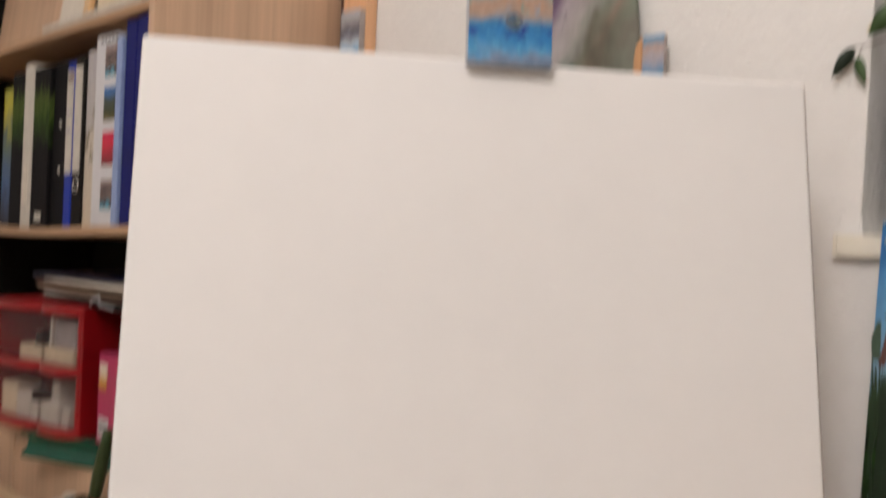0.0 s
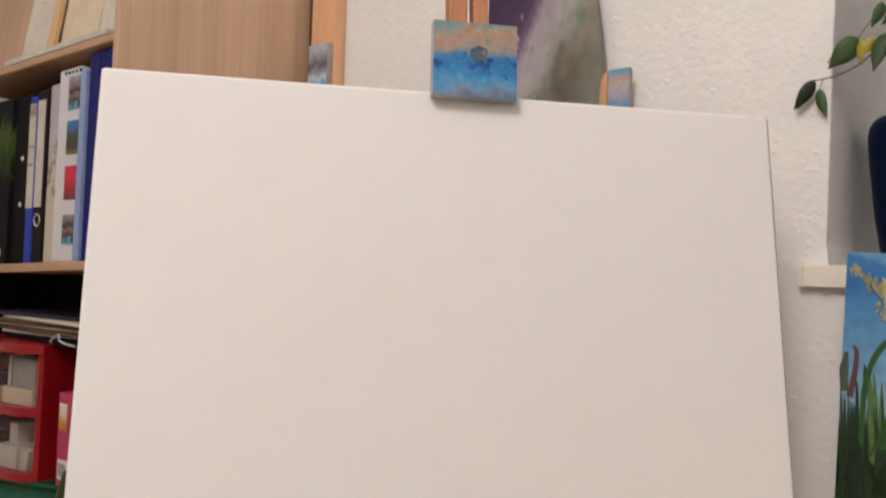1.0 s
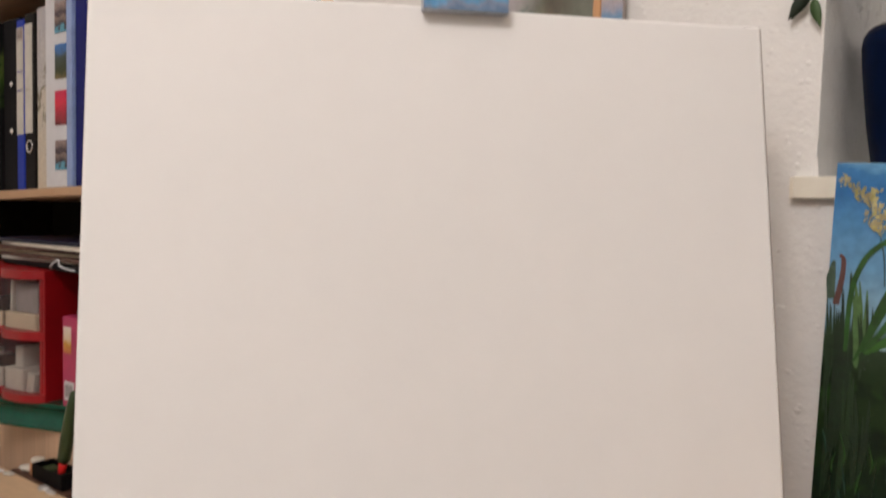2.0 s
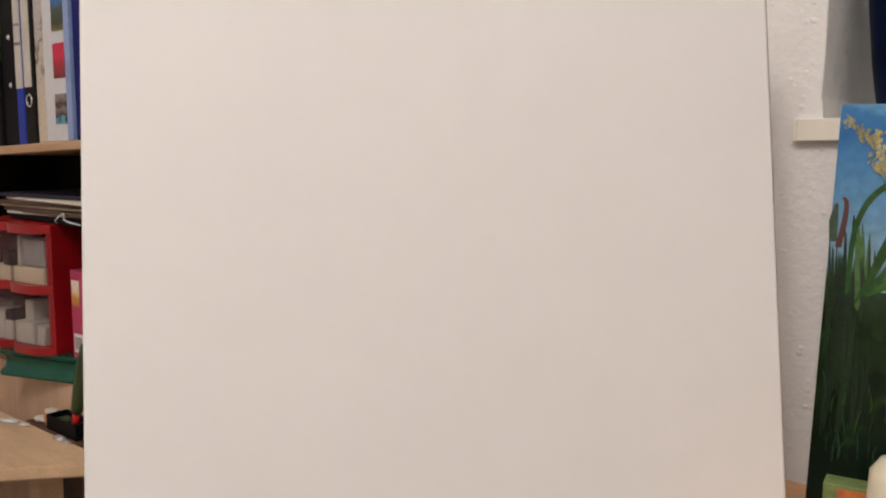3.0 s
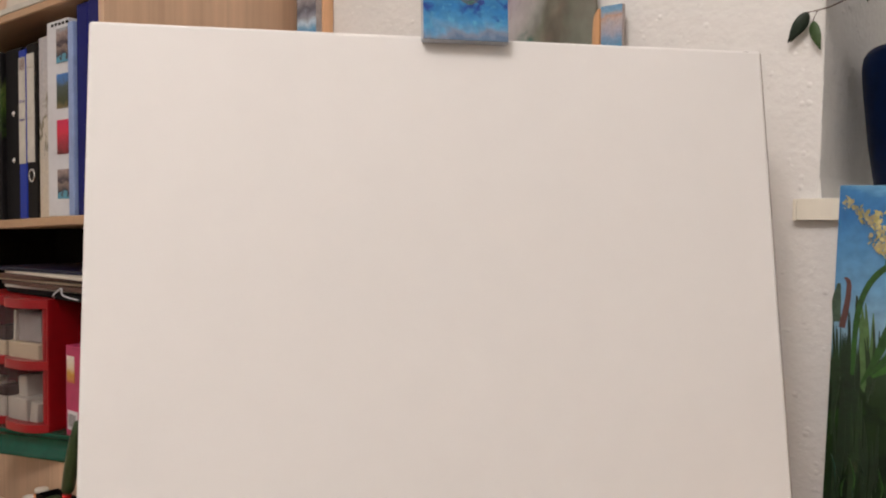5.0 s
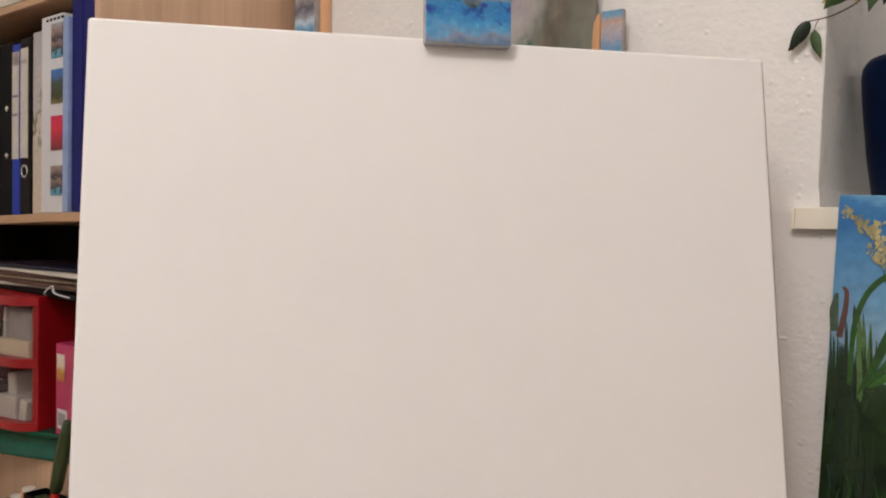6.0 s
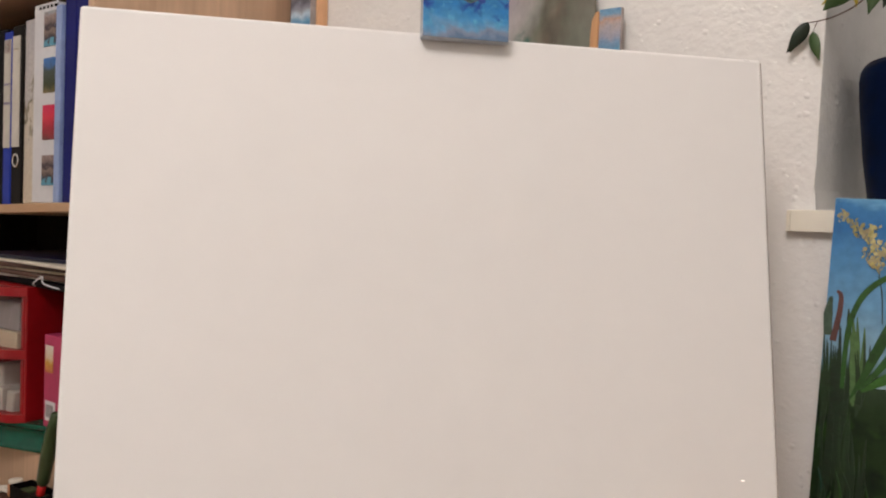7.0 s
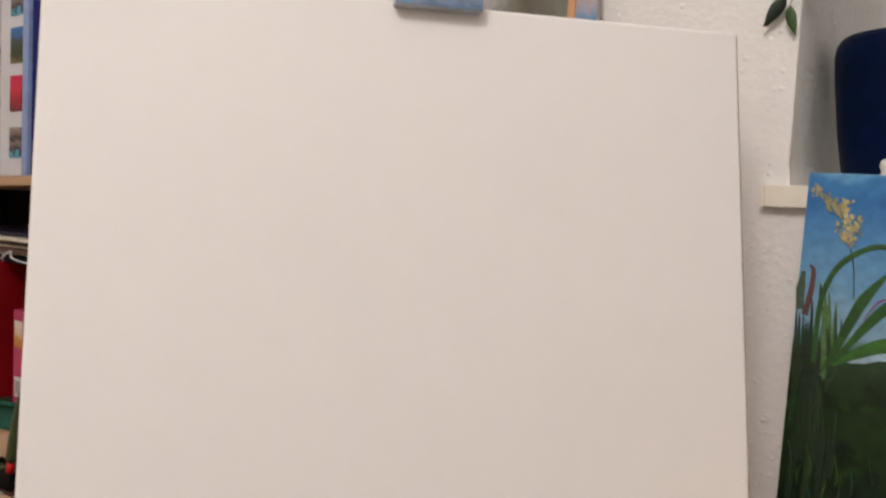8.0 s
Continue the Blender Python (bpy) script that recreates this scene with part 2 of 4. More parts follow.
def slab(outline, y0, y1, bevel=0.0):
    """A plate with an outline in x and z, from y0 to y1."""
    bm = bmesh.new()
    f = bm.faces.new([bm.verts.new((x, y0, z)) for x, z in outline])
    r = bmesh.ops.extrude_face_region(bm, geom=[f])
    bmesh.ops.translate(bm, vec=(0, y1 - y0, 0), verts=[v for v in r["geom"] if isinstance(v, bmesh.types.BMVert)])
    bmesh.ops.recalc_face_normals(bm, faces=bm.faces)
    if bevel:
        bmesh.ops.bevel(bm, geom=list(bm.edges), offset=bevel, segments=2, affect="EDGES")
    return bm


def ribbon(points, widths, y0, y1):
    """A brush stroke: a tapering band along points in x and z."""
    left, right = [], []
    for i, (x, z) in enumerate(points):
        ax, az = points[max(0, i - 1)]
        bx, bz = points[min(len(points) - 1, i + 1)]
        d = Vector((bx - ax, bz - az)).normalized()
        w = widths[i] / 2
        left.append((x - d.y * w, z + d.x * w))
        right.append((x + d.y * w, z - d.x * w))
    return slab(left + right[::-1], y0, y1)


def smooth_line(pts, k=6):
    """Catmull-Rom points through pts."""
    out = []
    p = [Vector(q) for q in pts]
    for i in range(len(p) - 1):
        a, b, c, d = p[max(0, i - 1)], p[i], p[i + 1], p[min(len(p) - 1, i + 2)]
        for j in range(k):
            t = j / k
            out.append(0.5 * (2 * b + (c - a) * t + (2 * a - 5 * b + 4 * c - d) * t * t + (3 * b - a - 3 * c + d) * t ** 3))
    return out + [p[-1]]


def tube(pts, radii, steps=8):
    bm = bmesh.new()
    rings = []
    for i, q in enumerate(pts):
        d = (pts[min(len(pts) - 1, i + 1)] - pts[max(0, i - 1)]).normalized()
        u = d.cross(Vector((0.31, 0.2, 0.93))).normalized()
        v = d.cross(u)
        r = radii[i] if isinstance(radii, list) else radii
        rings.append([bm.verts.new(q + u * r * math.cos(2 * math.pi * k / steps) + v * r * math.sin(2 * math.pi * k / steps)) for k in range(steps)])
    for a, b in zip(rings, rings[1:]):
        for k in range(steps):
            bm.faces.new((a[k], a[(k + 1) % steps], b[(k + 1) % steps], b[k]))
    bm.faces.new(rings[0][::-1])
    bm.faces.new(rings[-1])
    return bm


def link(name, bm, mat, smooth=False):
    me = bpy.data.meshes.new(name)
    bmesh.ops.recalc_face_normals(bm, faces=bm.faces)
    bm.to_mesh(me)
    bm.free()
    me.materials.append(mat)
    if smooth:
        for p in me.polygons:
            p.use_smooth = True
    return new(name, me)


def part(name, bm, mat, parent, label="", smooth=False):
    ob = link(name, bm, mat, smooth)
    ob.parent = parent
    return tagged(ob, label)


def structure(name, bm, mat, label="", m=WALL):
    ob = link(name, bm, mat)
    ob.matrix_world = m
    return tagged(ob, label, kind="structure")


def thing(name, m, label, category, group=""):
    ob = new(name)
    ob.empty_display_size = 0.05
    ob.matrix_world = m
    return tagged(ob, label, category, group)


def single(name, bm, mat, m, label, category, group="", smooth=False):
    ob = link(name, bm, mat, smooth)
    ob.matrix_world = m
    return tagged(ob, label, category, group)


# ---- the room
ROOM_L, ROOM_R, ROOM_B, ROOM_H, THICK = -2.05, 2.6, -3.4, 3.16, 0.62
NICHE_R, SILL_Z, LINTEL = 1.30, 0.991, 2.25
structure("floor", box(ROOM_L - 0.2, ROOM_R + 0.2, ROOM_B - 0.2, THICK, -0.1, 0, bevel=0), FLOOR)
structure("ceiling", box(ROOM_L - 0.2, ROOM_R + 0.2, ROOM_B - 0.2, THICK, ROOM_H, ROOM_H + 0.1, bevel=0), CEIL)
structure("wall_left", box(ROOM_L - 0.2, ROOM_L, ROOM_B, 0, 0, ROOM_H, bevel=0), ROOM_PAINT)
structure("wall_right", box(ROOM_R, ROOM_R + 0.2, ROOM_B, 0, 0, ROOM_H, bevel=0), ROOM_PAINT)
structure("wall_back", box(ROOM_L - 0.2, ROOM_R + 0.2, ROOM_B - 0.2, ROOM_B, 0, ROOM_H, bevel=0), ROOM_PAINT)


def window_wall():
    """The wall with the window niche; its plastered left arris is uneven."""
    bm = bmesh.new()
    add_box(bm, NICHE_R, ROOM_R + 0.2, 0, THICK, 0, ROOM_H, bevel=0)
    add_box(bm, 0.012, NICHE_R, 0, THICK, 0, 0.9655, bevel=0)
    add_box(bm, 0.02, NICHE_R, 0, THICK, LINTEL, ROOM_H, bevel=0)
    levels = 90
    rows = []
    for i in range(levels + 1):
        z = ROOM_H * i / levels
        s = 0.008 + 0.020 * (z - 1.0) * (1 if 0.9 < z < LINTEL else 0) + 0.0022 * noise.noise((z * 34, 3, 1)) + 0.0015 * noise.noise((z * 90, 1, 5))
        if z < 0.985:
            rows.append([bm.verts.new(p + (z,)) for p in ((ROOM_L - 0.2, THICK), (ROOM_L - 0.2, 0), (0.0, 0), (0.006, 0), (0.012, 0), (0.012, THICK))])
            continue
        rows.append([bm.verts.new(p + (z,)) for p in ((ROOM_L - 0.2, THICK), (ROOM_L - 0.2, 0), (s - 0.0022, 0.0), (s - 0.0007, 0.0006), (s, 0.0022), (s + 0.004, THICK))])
    for a, b in zip(rows, rows[1:]):
        for k in range(6):
            bm.faces.new((a[k], a[(k + 1) % 6], b[(k + 1) % 6], b[k])).material_index = 1 if k == 4 else 0
    bm.faces.new(rows[0][::-1])
    bm.faces.new(rows[-1])
    return bm


structure("wall_window", window_wall(), WHITE_WALL, "white woodchip wall with a deep window niche").data.materials.append(SHADED_COARSE_WALL)
structure("window_sill", box(-0.0146, NICHE_R + 0.05, -0.0130, -0.0005, 0.964, SILL_Z, bevel=0.0008), SILL_MAT, "cream window sill front standing proud of the wall")
structure("sill_end_cap", box(-0.0195, -0.0148, -0.0134, -0.0005, 0.9635, SILL_Z - 0.0005, bevel=0.0008), SILL_MAT, "cream end cap of the window sill")
structure("sill_board", box(0.012, NICHE_R - 0.002, 0.0, 0.515, 0.966, SILL_Z - 0.0015, bevel=0), SILL_MAT)
win = thing("window_1", WALL @ pose(0.02, 0.54, SILL_Z), "white framed window with dusk behind the glass", "window")
win["kind"] = "structure"
for a in ((0, 1.276, -0.02, 0.04, 0, 0.06), (0, 1.276, -0.02, 0.04, 1.19, 1.25), (0, 0.06, -0.02, 0.04, 0.06, 1.19), (1.216, 1.276, -0.02, 0.04, 0.06, 1.19), (0.60, 0.68, -0.03, 0.04, 0.06, 1.19)):
    part("window_frame", box(*a, bevel=0.004), FRAME_MAT, win)
for x0, x1 in ((0.06, 0.60), (0.68, 1.216)):
    pane = part("pane", box(x0, x1, 0.01, 0.016, 0.06, 1.19, bevel=0), GLASS, win)
    pane.visible_shadow = False

lamp = thing("ceiling_lamp", WALL @ pose(LAMP_S, LAMP_N, LAMP_Z), "round white ceiling lamp hanging from a short rod", "lamp")
part("shade", lathe([(0.36, -0.03), (0.365, -0.02), (0.35, 0.0), (0.20, 0.03), (0.02, 0.04)]), SHADE, lamp)
part("rod", lathe([(0.008, 0.04), (0.008, 0.19), (0.05, 0.195), (0.05, 0.20)], 16), CHROME, lamp)


# ---- bookcase against the window wall
BF, BR, BL = -0.40, -0.985, -1.98
case = thing("bookcase", WALL @ pose(BR, 0, 0), "tall pale oak bookcase filled with binders and storage", "bookcase")
W_ = BL - BR
panel = box(-0.018, 0, BF, -0.004, 0, 2.1, bevel=0.001)
bmesh.ops.transform(panel, verts=panel.verts, space=Matrix.Translation((0, -BF, 0)), matrix=Matrix(((1, 0.060, 0, 0), (0, 1, 0, 0), (0, 0, 1, 0), (0, 0, 0, 1))))
part("side_panel", panel, OAK, case)
# Added brown strip: its colour imitates the shaded gap between case and post.
part("gap_shade_strip", box(0.0262, 0.046, -0.018, -0.004, 0, 2.1, bevel=0.001), BROWN, case, "dark brown strip standing in for the shaded gap by the post")
# Far side and back panel coloured near-black to stand in for interior shade.
part("side_panel", box(W_, W_ + 0.018, BF, -0.004, 0, 2.1, bevel=0.001), DARK, case, "inner side panel coloured dark as interior shade")
part("back_panel", box(W_ + 0.018, -0.018, -0.02, -0.006, 0.05, 2.1, bevel=0), DARK, case, "back panel coloured dark as interior shade")


def sag(x):
    """How far a loaded shelf hangs through at x along the case."""
    return 0.0052 * (1 + math.cos(math.pi * min(1, abs(x / W_ - 0.5) * 2.06)))


def shelf_board(z0, z1, front, hang):
    """A shelf with rounded edges, bent by its load."""
    bm = bmesh.new()
    xs = [W_ + 0.019 + (-0.038 - W_) * i / 28 for i in range(29)]
    prof = [(front + 0.003, z0), (front, z0 + 0.002), (front, z1 - 0.002), (front + 0.003, z1), (-0.021, z1), (-0.021, z0)]
    rings = [[bm.verts.new((x, y, z - hang * sag(x))) for y, z in prof] for x in xs]
    for a, b in zip(rings, rings[1:]):
        for k in range(6):
            bm.faces.new((a[k], a[(k + 1) % 6], b[(k + 1) % 6], b[k]))
    bm.faces.new(rings[0][::-1])
    bm.faces.new(rings[-1])
    return bm


for z0, z1, front, hang in ((0.512, 0.530, BF + 0.021, 0), (0.953, 0.970, BF + 0.001, 1), (1.337, 1.353, BF + 0.001, 0), (1.74, 1.758, BF + 0.001, 0), (2.082, 2.1, BF + 0.001, 0)):
    part("shelf", shelf_board(z0, z1, front, hang), OAK_EDGE, case)
part("plinth", box(W_ + 0.019, -0.019, BF + 0.03, BF + 0.045, 0, 0.06, bevel=0.001), OAK, case)
for i in range(2):
    x0 = W_ + 0.02 + i * 0.48
    part("door", box(x0, x0 + 0.475, BF + 0.002, BF + 0.02, 0.065, 0.5295, bevel=0.0015), OAK, case)

SH1 = 0.970


def book(name, s0, s1, top, front, depth, mat, label, category, extras=(), z=SH1, lean=0.0):
    """An upright binder or folder with its spine to the room. extras: (part name, s0, s1, z0, z1, material, label) laid on the spine."""
    w, h = s1 - s0, top - z
    ob = thing(name, WALL @ pose((s0 + s1) / 2, front, z - (sag((s0 + s1) / 2 - BR) if z == SH1 else 0) + 0.0004, 0, lean, 0), label, category, "binders on the shelf")
    part("cover", box(-w / 2 + 0.0006, w / 2 - 0.0006, 0, depth, 0, h, bevel=0.002), mat, ob)
    for nm, a, b, c, d, m, lb in extras:
        part(nm, box(a - (s0 + s1) / 2, b - (s0 + s1) / 2, -0.0012, 0.001, c - z, d - z, bevel=0), m, ob, lb)
    return ob


def ring(ob, x, z, r=0.011, mat=CHROME, name="finger_ring"):
    bm = bmesh.new()
    n = 24
    prof = [(0.75, 0.0), (1.0, 0.0), (1.0, -0.0022), (0.75, -0.0022)]
    rings = [[bm.verts.new((x + r * q * math.cos(2 * math.pi * i / n), y, z + r * q * math.sin(2 * math.pi * i / n))) for i in range(n)] for q, y in prof]
    for k in range(4):
        a, b = rings[k], rings[(k + 1) % 4]
        for i in range(n):
            bm.faces.new((a[i], a[(i + 1) % n], b[(i + 1) % n], b[i]))
    part(name, bm, mat, ob, "", True)


PHOTO_A = picture("photo_crowd", [(0.0, (0.10, 0.30, 0.42)), (0.14, (0.10, 0.30, 0.40)), (0.18, (0.03, 0.02, 0.03)), (0.45, (0.25, 0.18, 0.15)), (0.55, (0.03, 0.02, 0.03)), (0.8, (0.30, 0.22, 0.20)), (1.0, (0.32, 0.34, 0.36))], size=0.06, wobble=0.6, scale=90)
PHOTO_B = picture("photo_landscape", [(0.0, (0.20, 0.15, 0.06)), (0.2, (0.04, 0.05, 0.02)), (0.6, (0.06, 0.08, 0.07)), (0.8, (0.05, 0.15, 0.38)), (1.0, (0.06, 0.20, 0.50))], size=0.064, wobble=0.4, scale=60)
PHOTO_C = picture("photo_red", [(0.0, (0.15, 0.03, 0.03)), (0.3, (0.35, 0.02, 0.04)), (0.6, (0.62, 0.03, 0.06)), (1.0, (0.55, 0.02, 0.09))], size=0.064, wobble=0.4, scale=60)
FLORAL = picture("floral_print", [(0.0, (0.55, 0.47, 0.36)), (0.45, (0.50, 0.45, 0.38)), (0.52, (0.14, 0.12, 0.07)), (0.6, (0.45, 0.42, 0.40)), (1.0, (0.40, 0.38, 0.40))], size=0.33, wobble=0.9, scale=30)
COVER = picture("magazine_print", [(0.0, (0.02, 0.02, 0.03)), (0.3, (0.05, 0.10, 0.22)), (0.6, (0.10, 0.14, 0.10)), (0.8, (0.45, 0.40, 0.03)), (1.0, (0.30, 0.32, 0.05))], size=0.32, wobble=0.5, scale=20)
GRASSY = picture("grass_print", [(0.0, (0.009, 0.008, 0.009)), (0.5, (0.009, 0.008, 0.009)), (0.68, (0.03, 0.06, 0.012)), (0.78, (0.07, 0.10, 0.025)), (0.88, (0.009, 0.009, 0.009)), (1.0, (0.009, 0.008, 0.009))], size=0.33, wobble=0.45, scale=30, stretch=(5, 1, 1), rough=0.65)

GRASSY.node_tree.nodes["Principled BSDF"].inputs["Specular IOR Level"].default_value = 0.08

book("magazine_file", -1.66, -1.605, 1.27, -0.380, 0.22, COVER, "magazine file with a yellow and blue printed spine on the shelf", "magazine file")
book("ring_binder", -1.603, -1.540, 1.30, -0.384, 0.26, GRASSY, "black binder with a grass print along its spine", "binder")
book("folder", -1.536, -1.490, 1.312, -0.386, 0.26, PAPER, "off-white cardboard folder standing between dark binders", "folder", [("title_line", -1.525, -1.502, 1.02, 1.10, GREY_PAPER, "")])
ob = book("ring_binder", -1.487, -1.408, 1.300, -0.386, 0.27, GRASSY, "charcoal binder with green grass print and a small label", "binder", [("label", -1.462, -1.432, 0.985, 1.000, PAPER, "small white label")])
ob = book("ring_binder", -1.404, -1.333, 1.300, -0.380, 0.27, BLACK, "black ring binder with two chrome rivets on its spine", "binder")
for z in (0.205, 0.115):
    part("rivet", lathe([(0.0055, -0.001), (0.0055, 0.002), (0.003, 0.004)], 16), CHROME, ob).matrix_local = pose(0.004, 0, z, 90)
ob = book("lever_arch_file", -1.332, -1.300, 1.290, -0.386, 0.27, ROYAL, "royal blue lever arch file with a long white label", "binder", [("label", -1.329, -1.303, 1.075, 1.275, PAPER, "long white paper label"), ("label_line", -1.327, -1.305, 1.19, 1.195, SCRAWL, ""), ("label_line", -1.327, -1.305, 1.155, 1.160, SCRAWL, ""), ("label_mark", -1.328, -1.304, 1.250, 1.273, FADED, "")])
ob = book("lever_arch_file", -1.299, -1.255, 1.296, -0.386, 0.27, DARK, "black lever arch file with a white label and chrome ring", "binder", [("label", -1.295, -1.266, 1.075, 1.277, PAPER, "long white paper label"), ("label_line", -1.292, -1.269, 1.155, 1.159, GREY_PAPER, ""), ("label_line", -1.292, -1.269, 1.250, 1.255, GREY_PAPER, "")])
ring(ob, 0.0, 0.080, 0.0125)
book("notebook", -1.253, -1.208, 1.300, -0.384, 0.24, FLORAL, "cream notebook with a brown floral print", "notebook")
ob = book("photo_binder", -1.207, -1.127, 1.317, -0.390, 0.29, WHITE_CARD, "white binder with four small photographs down its spine", "binder")
for z0, z1, m in ((1.241, 1.301, PHOTO_A), (1.161, 1.221, PHOTO_B), (1.080, 1.140, PHOTO_C), (1.001, 1.053, PHOTO_A)):
    q = part("photo", box(-0.001, 0.0395, -0.0014, 0.001, 0, z1 - z0, bevel=0), m, ob, "small printed photograph")
    q.location = (0, 0, z0 - SH1)
for i in range(5):
    part("punch_mark", box(-0.020 + i * 0.0135, -0.0135 + i * 0.0135, -0.0012, 0.001, 0.337, 0.3415, bevel=0), DARK, ob)
book("ring_binder", -1.126, -1.106, 1.306, -0.392, 0.28, PALE_BLUE, "thin light blue plastic folder beside a photo binder", "folder")
ob = book("ring_binder", -1.105, -1.066, 1.333, -0.386, 0.28, NAVY, "dark blue cloth binder at the end of the shelf", "binder")
ob = book("ring_binder", -1.064, -1.005, 1.334, -0.387, 0.28, NAVY, "wide dark blue binder beside the side panel", "binder")

# upper compartment: boards and stretched canvases leaning back
SH2 = 1.353
for s0, s1, h, front, lean, m, lb, nm, ct in (
    (-1.955, -1.46, 0.36, -0.30, -7, OAK, "oak-coloured drawing board leaning in the bookcase", "drawing_board", "board"),
    (-1.480, -1.325, 0.34, -0.352, -9, GREY_PAPER, "pale grey painting board leaning in the bookcase", "painting_board", "board"),
    (-1.299, -1.153, 0.35, -0.356, -8, CREAM, "cream primed board leaning beside a wooden strip", "painting_board", "board"),
    (-1.152, -1.010, 0.33, -0.354, -8, GREY_PAPER, "grey primed board leaning by the side panel", "painting_board", "board"),
):
    ob = single(nm, box(s0 - (s0 + s1) / 2, s1 - (s0 + s1) / 2, 0, 0.006, 0, h, bevel=0.001), m, WALL @ pose((s0 + s1) / 2, front, SH2 + 0.001, lean), lb, ct)
single("paper_pad", box(-0.20, 0.20, 0, 0.02, 0, 0.011, bevel=0.001), PAPER, WALL @ pose(-1.235, -0.397, SH2 + 0.001), "thin off-white paper pad lying along the shelf edge", "paper pad")
single("stretcher_bar", box(-0.012, 0.012, 0, 0.012, 0, 0.36, bevel=0.002), ORANGE_WOOD, WALL @ pose(-1.312, -0.372, SH2 + 0.001, -9), "orange-brown wooden stretcher bar leaning between boards", "wood strip")

# ---- low compartment: red drawer unit on a green tray, magazines on top
TRAY_Z = 0.5305
tray = thing("storage_tray", WALL @ pose(-1.28, -0.248, TRAY_Z, 0, 0, 19), "glossy green plastic tray lying under a red drawer unit", "tray")


def flared_tray(x0, x1, y0, y1, levels, corner=0.020, n=5):
    """A rounded rectangle swept upwards; levels are (height, outward offset)."""
    bm = bmesh.new()
    rings = []
    for z, o in levels:
        ring_pts = []
        for cx, cy, a0 in ((x1 - corner, y1 - corner, 0), (x0 + corner, y1 - corner, 90), (x0 + corner, y0 + corner, 180), (x1 - corner, y0 + corner, 270)):
            for i in range(n + 1):
                a = radians(a0 + 90 * i / n)
                ring_pts.append(bm.verts.new((cx + (corner + o) * math.cos(a), cy + (corner + o) * math.sin(a), z)))
        rings.append(ring_pts)
    m = len(rings[0])
    for p, q in zip(rings, rings[1:]):
        for i in range(m):
            bm.faces.new((p[i], p[(i + 1) % m], q[(i + 1) % m], q[i]))
    bm.faces.new(rings[0][::-1])
    bm.faces.new(rings[-1])
    return bm


part("tray_body", flared_tray(-0.103, 0.20, -0.190, 0.17, [(0, -0.004), (0.002, 0.0), (0.006, 0.0), (0.010, -0.003), (0.015, -0.008), (0.021, -0.0115), (0.028, -0.0125), (0.035, -0.011), (0.040, -0.007), (0.0435, -0.002)]), GREEN, tray, "", True)
part("rim", flared_tray(-0.103, 0.20, -0.190, 0.17, [(0.0437, -0.001), (0.0450, 0.001), (0.0485, 0.001), (0.0500, -0.001)]), GREEN, tray)

UZ = TRAY_Z + 0.0505
unit = thing("drawer_unit", WALL @ pose(-1.317, -0.430, UZ, 0, 0, 8), "red plastic drawer unit with four cloudy bowed drawer fronts", "drawer unit")
uw, ud, uh = 0.292, 0.27, 0.238


SPLIT = 0.020


def bowed(x0, x1, h, bow, thick, n=16):
    """An upright panel from x0 to x1 whose middle bulges forward."""
    bm = bmesh.new()
    rings = []
    for i in range(n + 1):
        u = -1 + 2 * i / n
        y = -bow * (1 - abs(u) ** 3.2)
        x = (x0 + x1) / 2 + u * (x1 - x0) / 2
        rings.append([bm.verts.new((x, y + a, z)) for a, z in ((0, 0), (0, h), (thick, h), (thick, 0))])
    for a, b in zip(rings, rings[1:]):
        for k in range(4):
            bm.faces.new((a[k], b[k], b[(k + 1) % 4], a[(k + 1) % 4]))
    bm.faces.new(rings[0])
    bm.faces.new(rings[-1][::-1])
    return bm


part("side", box(uw / 2 - 0.006, uw / 2, 0.0, ud, 0, uh, bevel=0.002), RED, unit)
part("side", box(-uw / 2, -uw / 2 + 0.006, 0.0, ud, 0, uh, bevel=0.002), RED, unit)
part("back", box(-uw / 2 + 0.006, uw / 2 - 0.006, ud - 0.006, ud, 0, uh, bevel=0), RED, unit)
for z0, z1 in ((0, 0.014), (0.112, 0.128), (uh - 0.016, uh)):
    for x0, x1 in ((-uw / 2 + 0.0005, SPLIT - 0.0005), (SPLIT + 0.0005, uw / 2 - 0.0005)):
        part("rail", bowed(x0, x1, z1 - z0, 0.024, 0.03), RED, unit).location.z = z0
    part("deck", box(-uw / 2 + 0.006, uw / 2 - 0.006, 0.02, ud - 0.006, z0, z0 + 0.004 if z0 < 0.2 else z1, bevel=0), RED, unit)
part("corner_post", box(uw / 2 - 0.016, uw / 2 - 0.0055, -0.001, 0.012, 0.013, uh - 0.016, bevel=0.002), RED, unit)
for z0 in (0.0145, 0.1285):
    for x0, x1 in ((-uw / 2 + 0.017, SPLIT - 0.003), (SPLIT + 0.003, uw / 2 - 0.017)):
        part("drawer", bowed(x0, x1, 0.097, 0.018, 0.0025), CLEAR, unit, "cloudy see-through drawer front", True).location.z = z0
UM = WALL @ pose(-1.317, -0.430, UZ, 0, 0, 8)
